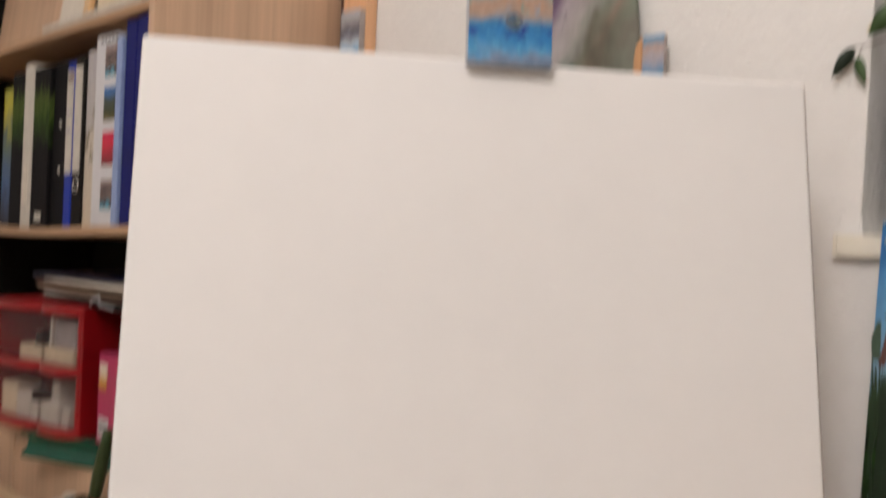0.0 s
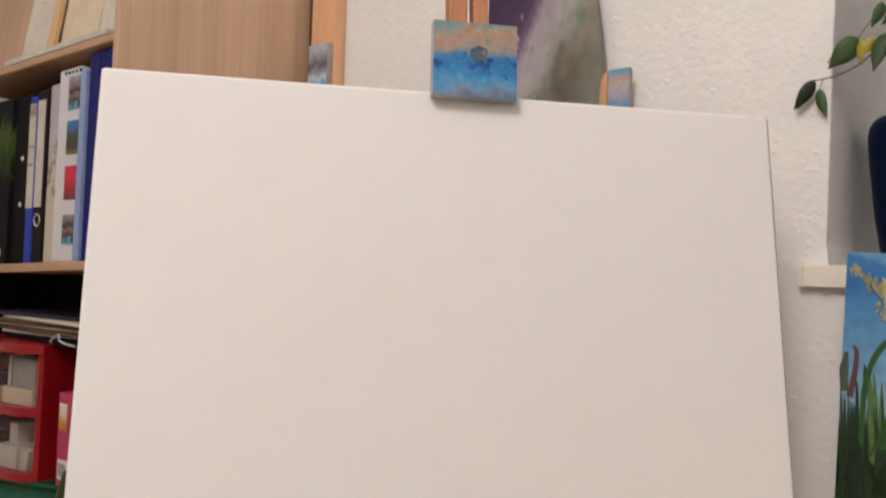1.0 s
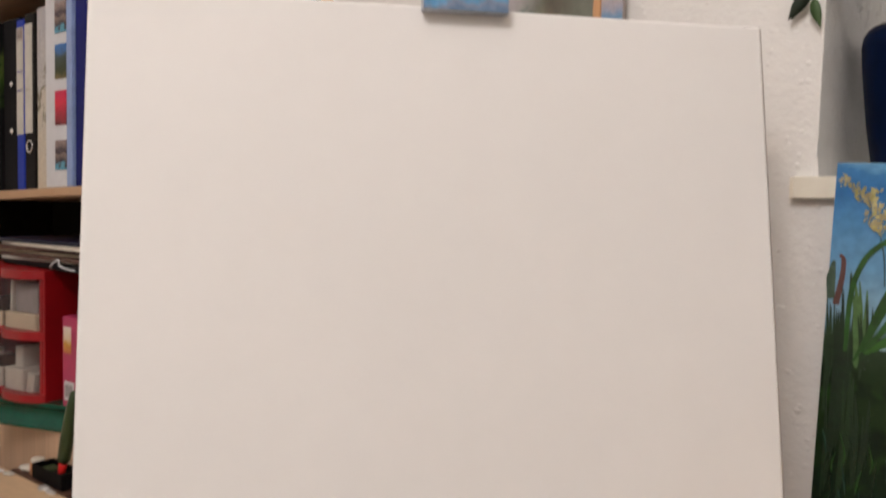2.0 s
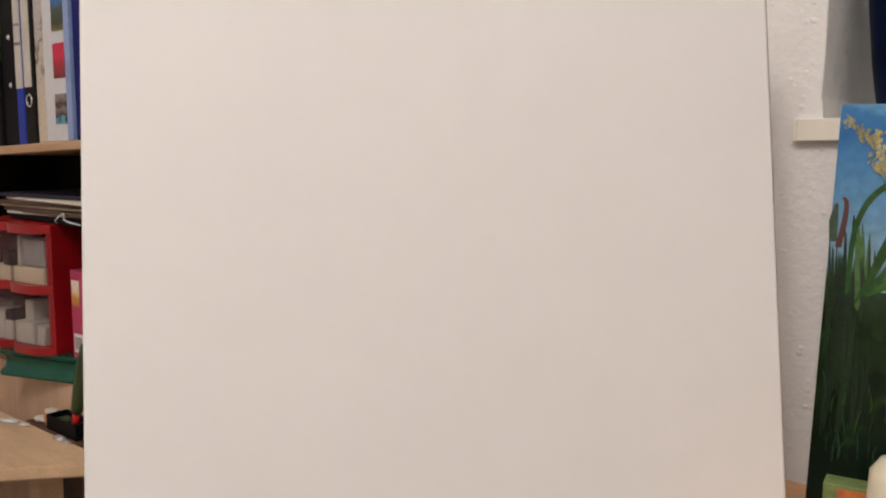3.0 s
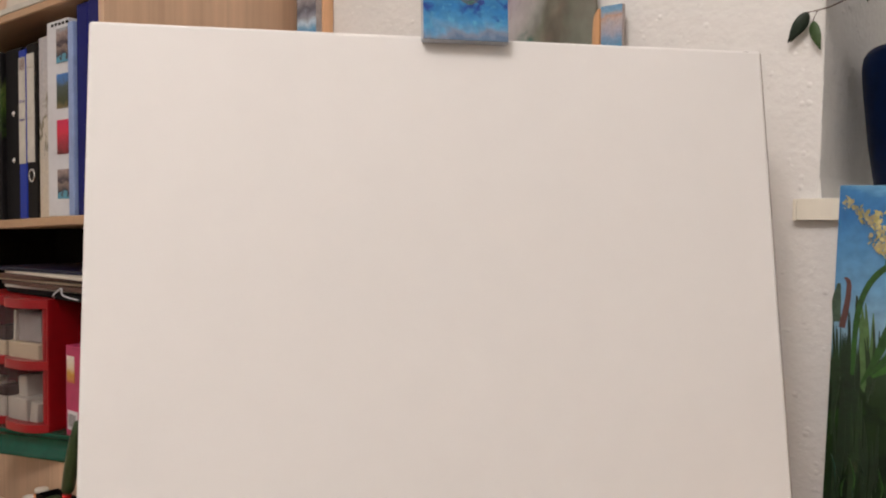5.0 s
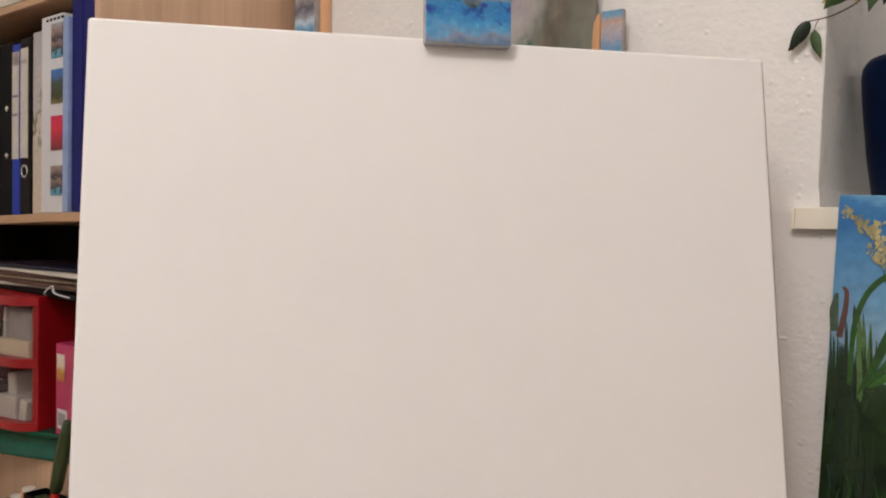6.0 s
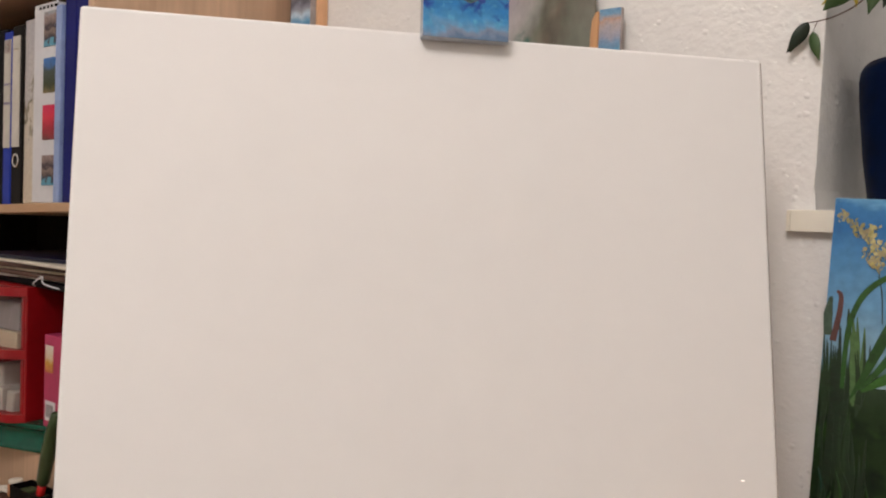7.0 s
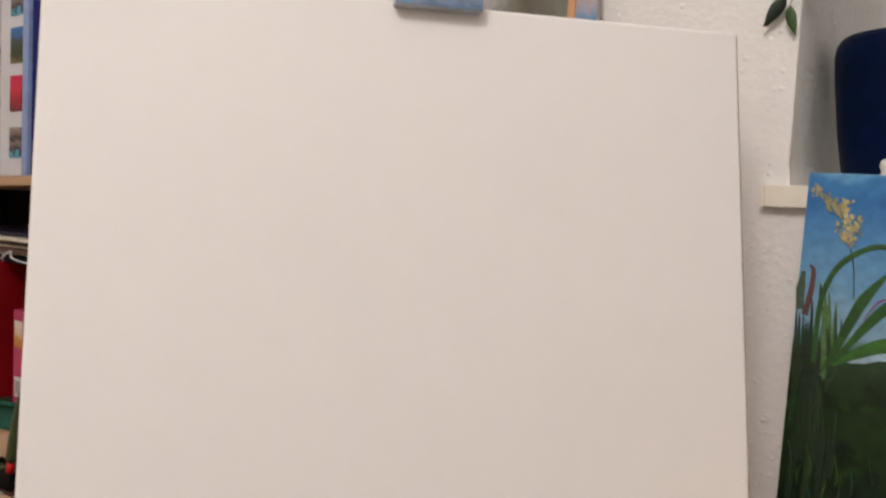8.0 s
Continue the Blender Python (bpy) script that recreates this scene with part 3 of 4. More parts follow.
for x0, x1, y, z0, h, m, tilt, lb in (
    (0.038, 0.064, 0.010, 0.0045, 0.087, PAPER, 0, "tall off-white carton standing in a drawer"),
    (0.027, 0.084, -0.004, 0.0045, 0.049, PAPER, 0, "short off-white carton standing in a drawer"),
    (0.088, 0.110, -0.002, 0.0045, 0.046, PAPER, 9, "off-white paper roll leaning in a drawer"),
    (0.070, 0.118, 0.085, 0.0045, 0.066, DARK, 0, "dark paint box standing in a drawer"),
    (-0.060, -0.014, -0.002, 0.0045, 0.062, PAPER, 0, "off-white carton standing in a drawer"),
    (-0.012, 0.012, -0.002, 0.0045, 0.045, PAPER, 0, "small off-white carton standing in a drawer"),
    (-0.012, 0.013, 0.000, 0.0500, 0.020, DARK, 0, "dark paint tube lying on a carton"),
    (-0.120, -0.066, 0.002, 0.0045, 0.070, CREAM, 0, "cream carton standing in a drawer"),
    (0.027, 0.120, -0.002, 0.1165, 0.040, CREAM, 0, "flat cream carton lying in a drawer"),
    (0.050, 0.118, 0.004, 0.1570, 0.052, LINEN, 0, "grey cloth bundle on a carton in a drawer"),
    (0.040, 0.046, -0.001, 0.1570, 0.058, PAPER, 3, "folded white paper strip standing in a drawer"),
    (-0.060, 0.013, 0.000, 0.1165, 0.038, CREAM, 0, "flat beige carton lying in a drawer"),
    (-0.012, 0.012, 0.002, 0.1550, 0.028, DARK, 0, "small dark box lying on a carton"),
):
    single("carton", box(-(x1 - x0) / 2, (x1 - x0) / 2, 0, 0.05, 0, h, bevel=0.003), m, UM @ pose((x0 + x1) / 2, y, z0, 0, tilt, 0), lb, "carton")

pink = thing("pink_carton", WALL @ pose(-1.101, -0.396, UZ, 0, 0, 0), "pink cardboard box with a printed label and barcode", "box")
part("box_body", box(-0.034, 0.036, 0, 0.16, 0, 0.160, bevel=0.0015), PINK, pink)
part("label", box(-0.028, -0.002, -0.001, 0.001, 0.095, 0.142, bevel=0), picture("label_print", [(0, (0.45, 0.12, 0.06)), (0.35, (0.55, 0.30, 0.05)), (0.6, (0.66, 0.55, 0.40)), (1, (0.70, 0.66, 0.60))], size=0.047, wobble=0.4, scale=60, origin=-0.095), pink, "small printed picture label")
bar = part("barcode", box(-0.026, 0.008, -0.001, 0.001, 0.012, 0.046, bevel=0), WHITE_CARD, pink, "white barcode patch")
for i in range(9):
    part("bar", box(-0.022 + i * 0.0029, -0.0205 + i * 0.0029, -0.0016, 0, 0.018, 0.040, bevel=0), LINEN, bar)

z = UZ + uh + 0.0008
random.seed(4)
for i, (h, m, ang, dx, lb) in enumerate((
    (0.011, BLACK, -4, 0.00, "black folder lying on a red drawer unit"),
    (0.005, PAPER, 3, 0.02, "white magazine in a flat stack"),
    (0.007, BROWN, -2, 0.01, "dark brown magazine in a flat stack"),
    (0.004, CREAM, 2, -0.01, "cream paper pad in a flat stack"),
    (0.008, BROWN, 4, 0.0, "brown folder in a flat stack"),
    (0.005, GREY_PAPER, -3, 0.015, "pale grey magazine in a flat stack"),
    (0.007, NIGHT, 4, -0.03, "night blue book on top of a magazine stack"),
)):
    single("magazine", box(-0.20, 0.18, -0.12, 0.12, 0, h, bevel=0.0012), m, WALL @ pose(-1.20 + dx, -0.275 + 0.008 * math.sin(i * 2.3), z, 0, 0, ang), lb, "magazine", "flat stack of magazines")
    z += h + 0.0006
cord = smooth_line([(-1.16, -0.402, UZ + uh + 0.004), (-1.145, -0.412, UZ + uh + 0.010), (-1.13, -0.405, UZ + uh + 0.022), (-1.11, -0.412, UZ + uh + 0.012), (-1.08, -0.405, UZ + uh + 0.006), (-1.04, -0.398, UZ + uh + 0.004)])
single("white_cord", tube(cord, 0.0014), WHITE_CARD, WALL, "thin white cord hanging over the drawer unit", "cord")

# ---- low table in front of the bookcase
TZ = 0.46
table = thing("low_table", WALL @ pose(-1.30, -0.60, 0), "low worn beech corner table in front of a bookcase", "table")
top = bmesh.new()
corners = [(-0.66, 0.144), (0.400, 0.150), (0.325, 0.060), (0.02, -0.31), (-0.03, -0.36), (-0.66, -0.36)]
f = top.faces.new([top.verts.new((x, y, TZ - 0.024)) for x, y in corners])
r = bmesh.ops.extrude_face_region(top, geom=[f])
bmesh.ops.translate(top, vec=(0, 0, 0.024), verts=[v for v in r["geom"] if isinstance(v, bmesh.types.BMVert)])
bmesh.ops.bevel(top, geom=list(top.edges), offset=0.004, segments=2, affect="EDGES")
part("tabletop", top, BEECH, table)
for x, y in ((-0.62, 0.11), (0.24, 0.11), (-0.62, -0.28), (-0.10, -0.25)):
    part("leg", box(x - 0.02, x + 0.02, y - 0.02, y + 0.02, 0, TZ - 0.024, bevel=0.002), BEECH, table)

crate = thing("storage_box", WALL @ pose(-1.125, -0.4275, 0), "tall narrow cardboard box standing between table and bookcase", "box")
part("box_body", box(-0.095, 0.105, -0.0215, 0.0215, 0, 0.452, bevel=0.002), BROWN, crate)
part("lid", box(-0.096, 0.106, -0.0225, 0.0225, 0.4523, 0.460, bevel=0.002), BROWN, crate)
dish = thing("paint_tray", WALL @ pose(-1.088, -0.4280, 0.4604), "shallow black plastic tray with dried paint", "tray")
part("base", box(-0.052, 0.052, -0.019, 0.019, 0, 0.004, bevel=0.001), BLACK, dish)
for q in ((-0.052, 0.052, -0.0195, -0.0175, 0.001, 0.027), (-0.052, 0.052, 0.0175, 0.0195, 0.001, 0.027), (-0.054, -0.0522, -0.0195, 0.0195, 0.001, 0.027), (0.0522, 0.054, -0.0195, 0.0195, 0.001, 0.027)):
    part("tray_wall", box(*q, bevel=0.0006), BLACK, dish)
for x0, x1, h, m in ((-0.045, -0.016, 0.020, BOTTLE), (-0.012, 0.026, 0.0195, DARK), (0.030, 0.048, 0.017, NIGHT)):
    part("paint_crust", box(x0, x1, -0.015, 0.015, 0.0042, h, bevel=0.003), m, dish, "dried paint")
jar = thing("small_jar", WALL @ pose(-1.160, -0.4290, 0.4604), "small brown glass jar standing beside a black tray", "jar")
part("glass", lathe([(0.012, 0), (0.013, 0.002), (0.013, 0.019), (0.011, 0.022)], 24), STAINED, jar, "", True)
part("lid", lathe([(0.0115, 0.0222), (0.0118, 0.0235), (0.0118, 0.027), (0.0105, 0.028)], 24), GREY_PAPER, jar, "pale screw lid", True)
tb = thing("paint_tube", WALL @ pose(-1.074, -0.4280, 0.4805, 0, 18, 0), "olive green paint tube standing on its red cap", "paint tube")
part("cap", lathe([(0.006, 0), (0.0068, 0.002), (0.0068, 0.018), (0.005, 0.020)], 20), CAP, tb, "red screw cap", True)
part("tube_body", lathe([(0.007, 0.020), (0.0105, 0.027), (0.0115, 0.07), (0.010, 0.125), (0.007, 0.152), (0.005, 0.154)], 24), BOTTLE, tb, "", True)
FOIL = material("crumpled_foil", (0.62, 0.62, 0.62), 0.35, 0.8, var=0.2, scale=60)
for s, n, z, r1, h, m, sq, lb, nm in (
    (-1.064, -0.462, TZ + 0.0005, 0.006, 0.005, FOIL, 2.2, "crumpled silver foil on the table edge", "foil"),
    (-1.040, -0.462, TZ + 0.0005, 0.005, 0.004, FOIL, 2.0, "small piece of crumpled silver foil on the table", "foil"),
    (-1.192, -0.430, 0.4605, 0.012, 0.006, PAPER, 1.5, "crumpled white tissue lying behind the table", "tissue"),
    (-1.190, -0.466, TZ + 0.0005, 0.006, 0.003, PAPER, 2.0, "crumpled white tissue on the low table", "tissue"),
    (-1.232, -0.474, TZ + 0.0005, 0.008, 0.003, WHITE_CARD, 2.6, "flat scrap of white paper on the low table", "paper scrap"),
):
    bm = bmesh.new()
    bmesh.ops.create_icosphere(bm, subdivisions=3, radius=1)
    for v in bm.verts:
        k = 1 + 0.35 * noise.noise(v.co * 1.9 + Vector((s * 40, 0, 0))) + 0.2 * noise.noise(v.co * 5)
        v.co = Vector((v.co.x * r1 * sq * k, v.co.y * r1 * k, max(-0.5, v.co.z) * h * k))
    lo = min(v.co.z for v in bm.verts)
    bmesh.ops.translate(bm, vec=(0, 0, -lo), verts=bm.verts)
    single(nm, bm, m, WALL @ pose(s, n, z, 0, 0, 20), lb, nm)

# ---- wooden post by the bookcase, with a tiny painting
single("wooden_post", box(-0.034, 0.034, -0.030, -0.0015, 0, 2.3, bevel=0.003), PINE_PALE, WALL @ pose(-0.904, 0, 0.0), "pale pine board standing upright against the wall", "wood board")


def mini_canvas(m, w, h, t, mat, label, strokes=(), edge=EDGE, edge_label="greyish beige painted sides"):
    ob = thing("mini_canvas", m, label, "small painting")
    part("canvas_block", box(-w / 2, w / 2, 0.0012, t, 0, h, bevel=0.0012), edge, ob, edge_label)
    part("picture_face", box(-w / 2 + 0.0006, w / 2 - 0.0006, 0, 0.002, 0.0006, h - 0.0006, bevel=0), mat, ob)
    for pts, wd, pm in strokes:
        line = [(p.x, p.y) for p in smooth_line([Vector((x, z, 0)) for x, z in pts], 5)]
        n = len(line) - 1
        wid = [wd[min(len(wd) - 2, i * (len(wd) - 1) // max(1, n))] * (0.5 + 0.5 * math.sin(math.pi * min(1, max(0, i / n)))) for i in range(n + 1)]
        part("brush_stroke", ribbon(line, wid, -0.0003, 0.0005), pm, ob)
    return ob


SEA = picture("paint_sea_mini", [(0.0, (0.08, 0.22, 0.42)), (0.20, (0.14, 0.34, 0.55)), (0.34, (0.52, 0.66, 0.76)), (0.44, (0.30, 0.32, 0.38)), (0.62, (0.12, 0.12, 0.15)), (0.80, (0.28, 0.27, 0.28)), (1.0, (0.46, 0.48, 0.52))], size=0.09, wobble=0.40, scale=26)
mini_canvas(WALL @ pose(-0.8975, -0.0465, 1.302), 0.053, 0.098, 0.0155, SEA, "tiny blue seascape painting fixed to a pine board")
SKY2 = picture("paint_sky_mini", [(0.0, (0.12, 0.30, 0.46)), (0.2, (0.20, 0.32, 0.48)), (0.35, (0.38, 0.38, 0.46)), (0.6, (0.45, 0.41, 0.42)), (0.8, (0.50, 0.34, 0.26)), (0.92, (0.20, 0.36, 0.52)), (1.0, (0.15, 0.33, 0.52))], size=0.058, wobble=0.55, scale=42)
mini_canvas(WALL @ pose(-0.2665, -0.030, 1.2075), 0.034, 0.061, 0.010, SKY2, "tiny pink and blue sky painting on the wall")
ob = single("wood_block", slab([(-0.007, 0), (0.006, 0), (0.006, 0.062), (0.002, 0.064), (-0.005, 0.052), (-0.007, 0.03)], -0.020, -0.0015, 0.001), PINE, WALL @ pose(-0.2925, -0.006, 1.2045), "small orange wooden block beside a tiny painting", "wood block")

# ---- painted cloth hanging on the wall
CLOTH = picture("paint_cloth", [(0.0, (0.060, 0.034, 0.085)), (0.28, (0.10, 0.06, 0.13)), (0.34, (0.20, 0.14, 0.23)), (0.40, (0.46, 0.42, 0.47)), (0.58, (0.47, 0.46, 0.46)), (0.74, (0.22, 0.25, 0.20)), (0.84, (0.24, 0.19, 0.15)), (0.93, (0.16, 0.19, 0.14)), (1.0, (0.17, 0.18, 0.145))], axis=0, size=0.23, wobble=0.34, scale=10, stretch=(1, 1, 0.7), tilt=-0.55, origin=0.160, spots=[((0.16, 0.15, 0.12), 13, 0.54, 0.66, 1.3), ((0.44, 0.41, 0.46), 60, 0.62, 0.14, 0.42), ((0.08, 0.045, 0.11), 48, 0.58, 0.36, 0.50), ((0.03, 0.15, 0.12), 26, 0.59, 0.56, 0.82)])


def hanging_cloth():
    """A sheet that hangs in soft folds; it widens towards its lower hem."""
    nx, nz = 30, 44
    bm = bmesh.new()
    sides = []
    for off in (0.0, 0.0025):
        g = []
        for j in range(nz + 1):
            z = 0.55 * j / nz
            row = []
            for i in range(nx + 1):
                u = i / nx
                right = 0.234 - 0.078 * (z / 0.55) ** 1.25 - 0.004 * math.sin(z * 18)
                x = u * right
                y = -0.010 - 0.007 * math.sin(u * 9 + z * 2.5) * (0.4 + 0.6 * u) + off
                row.append(bm.verts.new((x, y, z)))
            g.append(row)
        for j in range(nz):
            for i in range(nx):
                q = (g[j][i], g[j][i + 1], g[j + 1][i + 1], g[j + 1][i])
                bm.faces.new(q if off == 0 else q[::-1])
        sides.append(g)
    a, b = sides
    for j in range(nz):
        for i in (0, nx):
            bm.faces.new((a[j][i], a[j + 1][i], b[j + 1][i], b[j][i]))
    for i in range(nx):
        for j in (0, nz):
            bm.faces.new((a[j][i], a[j][i + 1], b[j][i + 1], b[j][i]))
    return bm


cloth = thing("painted_cloth", WALL @ pose(-0.508, -0.012, 1.07), "painted cloth in purple, white and green hanging on the wall", "painting")
part("cloth", hanging_cloth(), CLOTH, cloth, "", True)

# ---- the large blank canvas on its easel
ZF = -CO.z / EZ.z
easel = thing("easel", CANVAS @ pose(0, 0.05, ZF + 0.01), "wooden studio easel with an orange-brown paint-smeared mast", "easel")
EB = -(ZF + 0.01)
for x0, x1 in ((-0.0055, 0.0152), (0.0217, 0.0385)):
    part("mast", box(x0, x1, -0.020, 0.004, 0.03, EB + CH + 0.62, bevel=0.002), STAINED, easel)
SMEAR = paint("lilac_smear", (0.52, 0.48, 0.56))
for x0, x1, z0, z1 in ((-0.002, 0.0125, 0.118, 0.160), (0.0235, 0.037, 0.121, 0.165)):
    part("paint_smear", slab([(x0, EB + CH + z0 + 0.004), (x0 + 0.005, EB + CH + z0), (x1, EB + CH + z0 + 0.006), (x1, EB + CH + z1), (x0, EB + CH + z1 - 0.01)], -0.0212, -0.0195), SMEAR, easel, "dried lilac paint")
part("ledge", box(-0.30, 0.30, -0.085, -0.022, EB - 0.028, EB - 0.0015, bevel=0.003), STAINED, easel)
part("clamp", box(-0.02, 0.052, -0.0495, -0.021, EB + CH + 0.002, EB + CH + 0.030, bevel=0.003), STAINED, easel)
part("spreader", box(-0.26, 0.26, -0.021, 0.003, 0.10, 0.14, bevel=0.003), STAINED, easel)
for x in (-0.26, 0.26):
    part("foot", box(x - 0.02, x + 0.02, -0.16, 0.30, 0.03, 0.065, bevel=0.003), STAINED, easel)
part("crossbar", box(-0.24, 0.24, 0.0045, 0.026, EB + 0.30, EB + 0.335, bevel=0.003), STAINED, easel)


def stretched_canvas(w, h, t):
    """A canvas block with rounded, slightly bowed edges."""
    bm = box(-w / 2, w / 2, 0, t, 0, h, bevel=0.0038, seg=5)
    return bm


big = thing("blank_canvas", CANVAS, "large blank white primed canvas standing on an easel", "canvas")
part("stretched_face", stretched_canvas(CW, CH, 0.019), CANVAS_MAT, big)
for a in ((-0.346, -0.306, 0.0195, 0.030, 0.004, 0.696), (0.306, 0.346, 0.0195, 0.030, 0.004, 0.696), (-0.305, 0.305, 0.0195, 0.0285, 0.004, 0.044), (-0.305, 0.305, 0.0195, 0.0285, 0.656, 0.696)):
    part("stretcher_bar", box(*a, bevel=0.001), PINE_PALE, big, "pine stretcher bar")
part("corner_fold", slab([(0.318, 0.6995), (0.350, 0.6995), (0.350, 0.7012), (0.330, 0.7016)], 0.004, 0.018), CANVAS_MAT, big, "folded canvas corner")

part("fold_crease", box(-0.006, 0.006, 0, 0.0010, 0, 0.0004, bevel=0), LINEN, big, "dark crease of the folded corner").matrix_local = pose(0.329, 0.0006, 0.6980, 0, -5, 0)

# Added strip whose grey draws the dark line of the canvas edge turning from light.
part("edge_shade_strip", box(0.3496, 0.3516, 0.0030, 0.0185, 0.003, 0.6985, bevel=0.0006), EDGE, big, "added grey strip drawing the shaded right edge of the canvas")

# the little seascape clipped to the top of the easel
BIRD = picture("paint_shore", [(0.0, (0.12, 0.19, 0.30)), (0.07, (0.20, 0.24, 0.33)), (0.13, (0.13, 0.30, 0.50)), (0.24, (0.055, 0.25, 0.50)), (0.40, (0.02, 0.17, 0.43)), (0.50, (0.04, 0.20, 0.42)), (0.58, (0.22, 0.26, 0.30)), (0.66, (0.36, 0.27, 0.22)), (0.82, (0.40, 0.26, 0.19)), (0.92, (0.32, 0.29, 0.25)), (1.0, (0.20, 0.28, 0.30))], size=0.079, wobble=0.66, scale=24, spots=[((0.010, 0.05, 0.26), 70, 0.56, 0.26, 0.56), ((0.10, 0.36, 0.56), 90, 0.58, 0.08, 0.45), ((0.46, 0.19, 0.08), 60, 0.56, 0.66, 0.98), ((0.08, 0.32, 0.30), 75, 0.60, 0.70, 1.1), ((0.14, 0.33, 0.52), 65, 0.60, 0.60, 1.1)])
SX0, SX1 = 0.3172 - 0.347, 0.4060 - 0.347
bw = SX1 - SX0
P = {k: paint(k, c) for k, c in dict(deep=(0.012, 0.05, 0.26), cyan=(0.10, 0.32, 0.52), rust=(0.48, 0.20, 0.09), jade=(0.10, 0.32, 0.26), slate=(0.10, 0.14, 0.20), pale=(0.55, 0.58, 0.48), grey=(0.22, 0.25, 0.33)).items()}
ob = mini_canvas(CANVAS @ pose((SX0 + SX1) / 2, -0.0150, CH - 0.0090, 4), bw, 0.0795, 0.0138, BIRD, "small square seascape painting with a bird clipped to an easel", [
    ([(-0.0055, 0.0455), (0.0005, 0.0457), (0.0065, 0.0457), (0.0125, 0.0455)], [0.017, 0.018, 0.018, 0.017], P["slate"]),
    ([(0.010, 0.0415), (0.014, 0.0400), (0.019, 0.0405)], [0.003, 0.006, 0.003], P["deep"]),
    ([(-0.003, 0.049), (0.001, 0.051), (0.006, 0.0495)], [0.003, 0.005, 0.003], P["cyan"]),
    ([(0.003, 0.047), (0.006, 0.048), (0.009, 0.046)], [0.003, 0.005, 0.003], P["pale"]),
    ([(-0.002, 0.041), (0.003, 0.039), (0.008, 0.041)], [0.002, 0.004, 0.002], P["jade"]),
], paint("pale_edge", (0.48, 0.52, 0.58)), "pale grey-blue painted sides")

# ---- side table below the window with the flower painting and odds and ends
STZ = 0.532
st = thing("side_table", WALL @ pose(0.12, -0.19, 0), "low orange-brown wooden side table under the window", "table")
part("tabletop", box(-0.26, 0.42, -0.17, 0.17, STZ - 0.02, STZ, bevel=0.003), PINE, st)
for x, y in ((-0.23, -0.14), (0.39, -0.14), (-0.23, 0.14), (0.39, 0.14)):
    part("leg", box(x - 0.018, x + 0.018, y - 0.018, y + 0.018, 0, STZ - 0.02, bevel=0.002), PINE, st)

# The topmost stops pale the sky to paint in light on the canvas edge.
MEADOW = picture("paint_meadow", [(0.0, (0.003, 0.011, 0.007)), (0.22, (0.004, 0.014, 0.006)), (0.36, (0.009, 0.026, 0.006)), (0.50, (0.012, 0.030, 0.009)), (0.585, (0.030, 0.055, 0.030)), (0.63, (0.20, 0.34, 0.46)), (0.74, (0.14, 0.31, 0.49)), (0.85, (0.075, 0.235, 0.46)), (0.94, (0.030, 0.150, 0.38)), (0.985, (0.045, 0.19, 0.43)), (1.0, (0.14, 0.36, 0.58))], size=0.4675, wobble=0.12, scale=16, rough=0.3, spots=[((0.002, 0.008, 0.004), 22, 0.52, -0.2, 0.56), ((0.015, 0.045, 0.009), 30, 0.57, 0.10, 0.55)])
fp = thing("flower_painting", WALL @ pose(0.0385, -0.090, STZ + 0.0005, -2, 1.5, 0), "oil painting of green leaves and yellow blossom under blue sky", "painting")
PW, PH = 0.34, 0.4720
part("canvas_block", box(0, PW, 0.0012, 0.018, 0, PH, bevel=0.0015), paint("blue_edge", (0.16, 0.32, 0.50)), fp, "pale blue painted edge")
part("picture_face", box(0.0006, PW - 0.0006, 0, 0.003, 0.0006, PH - 0.0006, bevel=0), MEADOW, fp)
F = {k: paint(k, c, 0.35) for k, c in dict(leafy=(0.020, 0.085, 0.012), bright=(0.030, 0.115, 0.014), deepgreen=(0.006, 0.022, 0.008), moss=(0.012, 0.034, 0.011), yellow=(0.40, 0.36, 0.13), ochre=(0.34, 0.30, 0.17), cream=(0.46, 0.42, 0.20), brown=(0.11, 0.045, 0.04), sage=(0.05, 0.09, 0.06), mist=(0.30, 0.44, 0.54), teal_dark=(0.010, 0.05, 0.035), magenta=(0.22, 0.02, 0.12), lime=(0.075, 0.16, 0.05)).items()}
OX, OZ = 0.0555, STZ


LAYER = [0]


def stroke(points, widths, mat, lift=0.0):
    pts = [(p.x, p.y) for p in smooth_line([Vector((s - OX, z - OZ, 0)) for s, z in points], 5)]
    n = len(pts)
    w = [widths[min(len(widths) - 2, int(i / (n - 1) * (len(widths) - 1)))] for i in range(n)]
    for i in range(n):
        u = i / (n - 1) * (len(widths) - 1)
        k = min(len(widths) - 2, int(u))
        w[i] = widths[k] + (widths[k + 1] - widths[k]) * (u - k)
    LAYER[0] += 1
    part("brush_stroke", ribbon(pts, w, -0.0003 - lift * 0.5 - 0.000006 * LAYER[0], 0.0004), mat, fp)


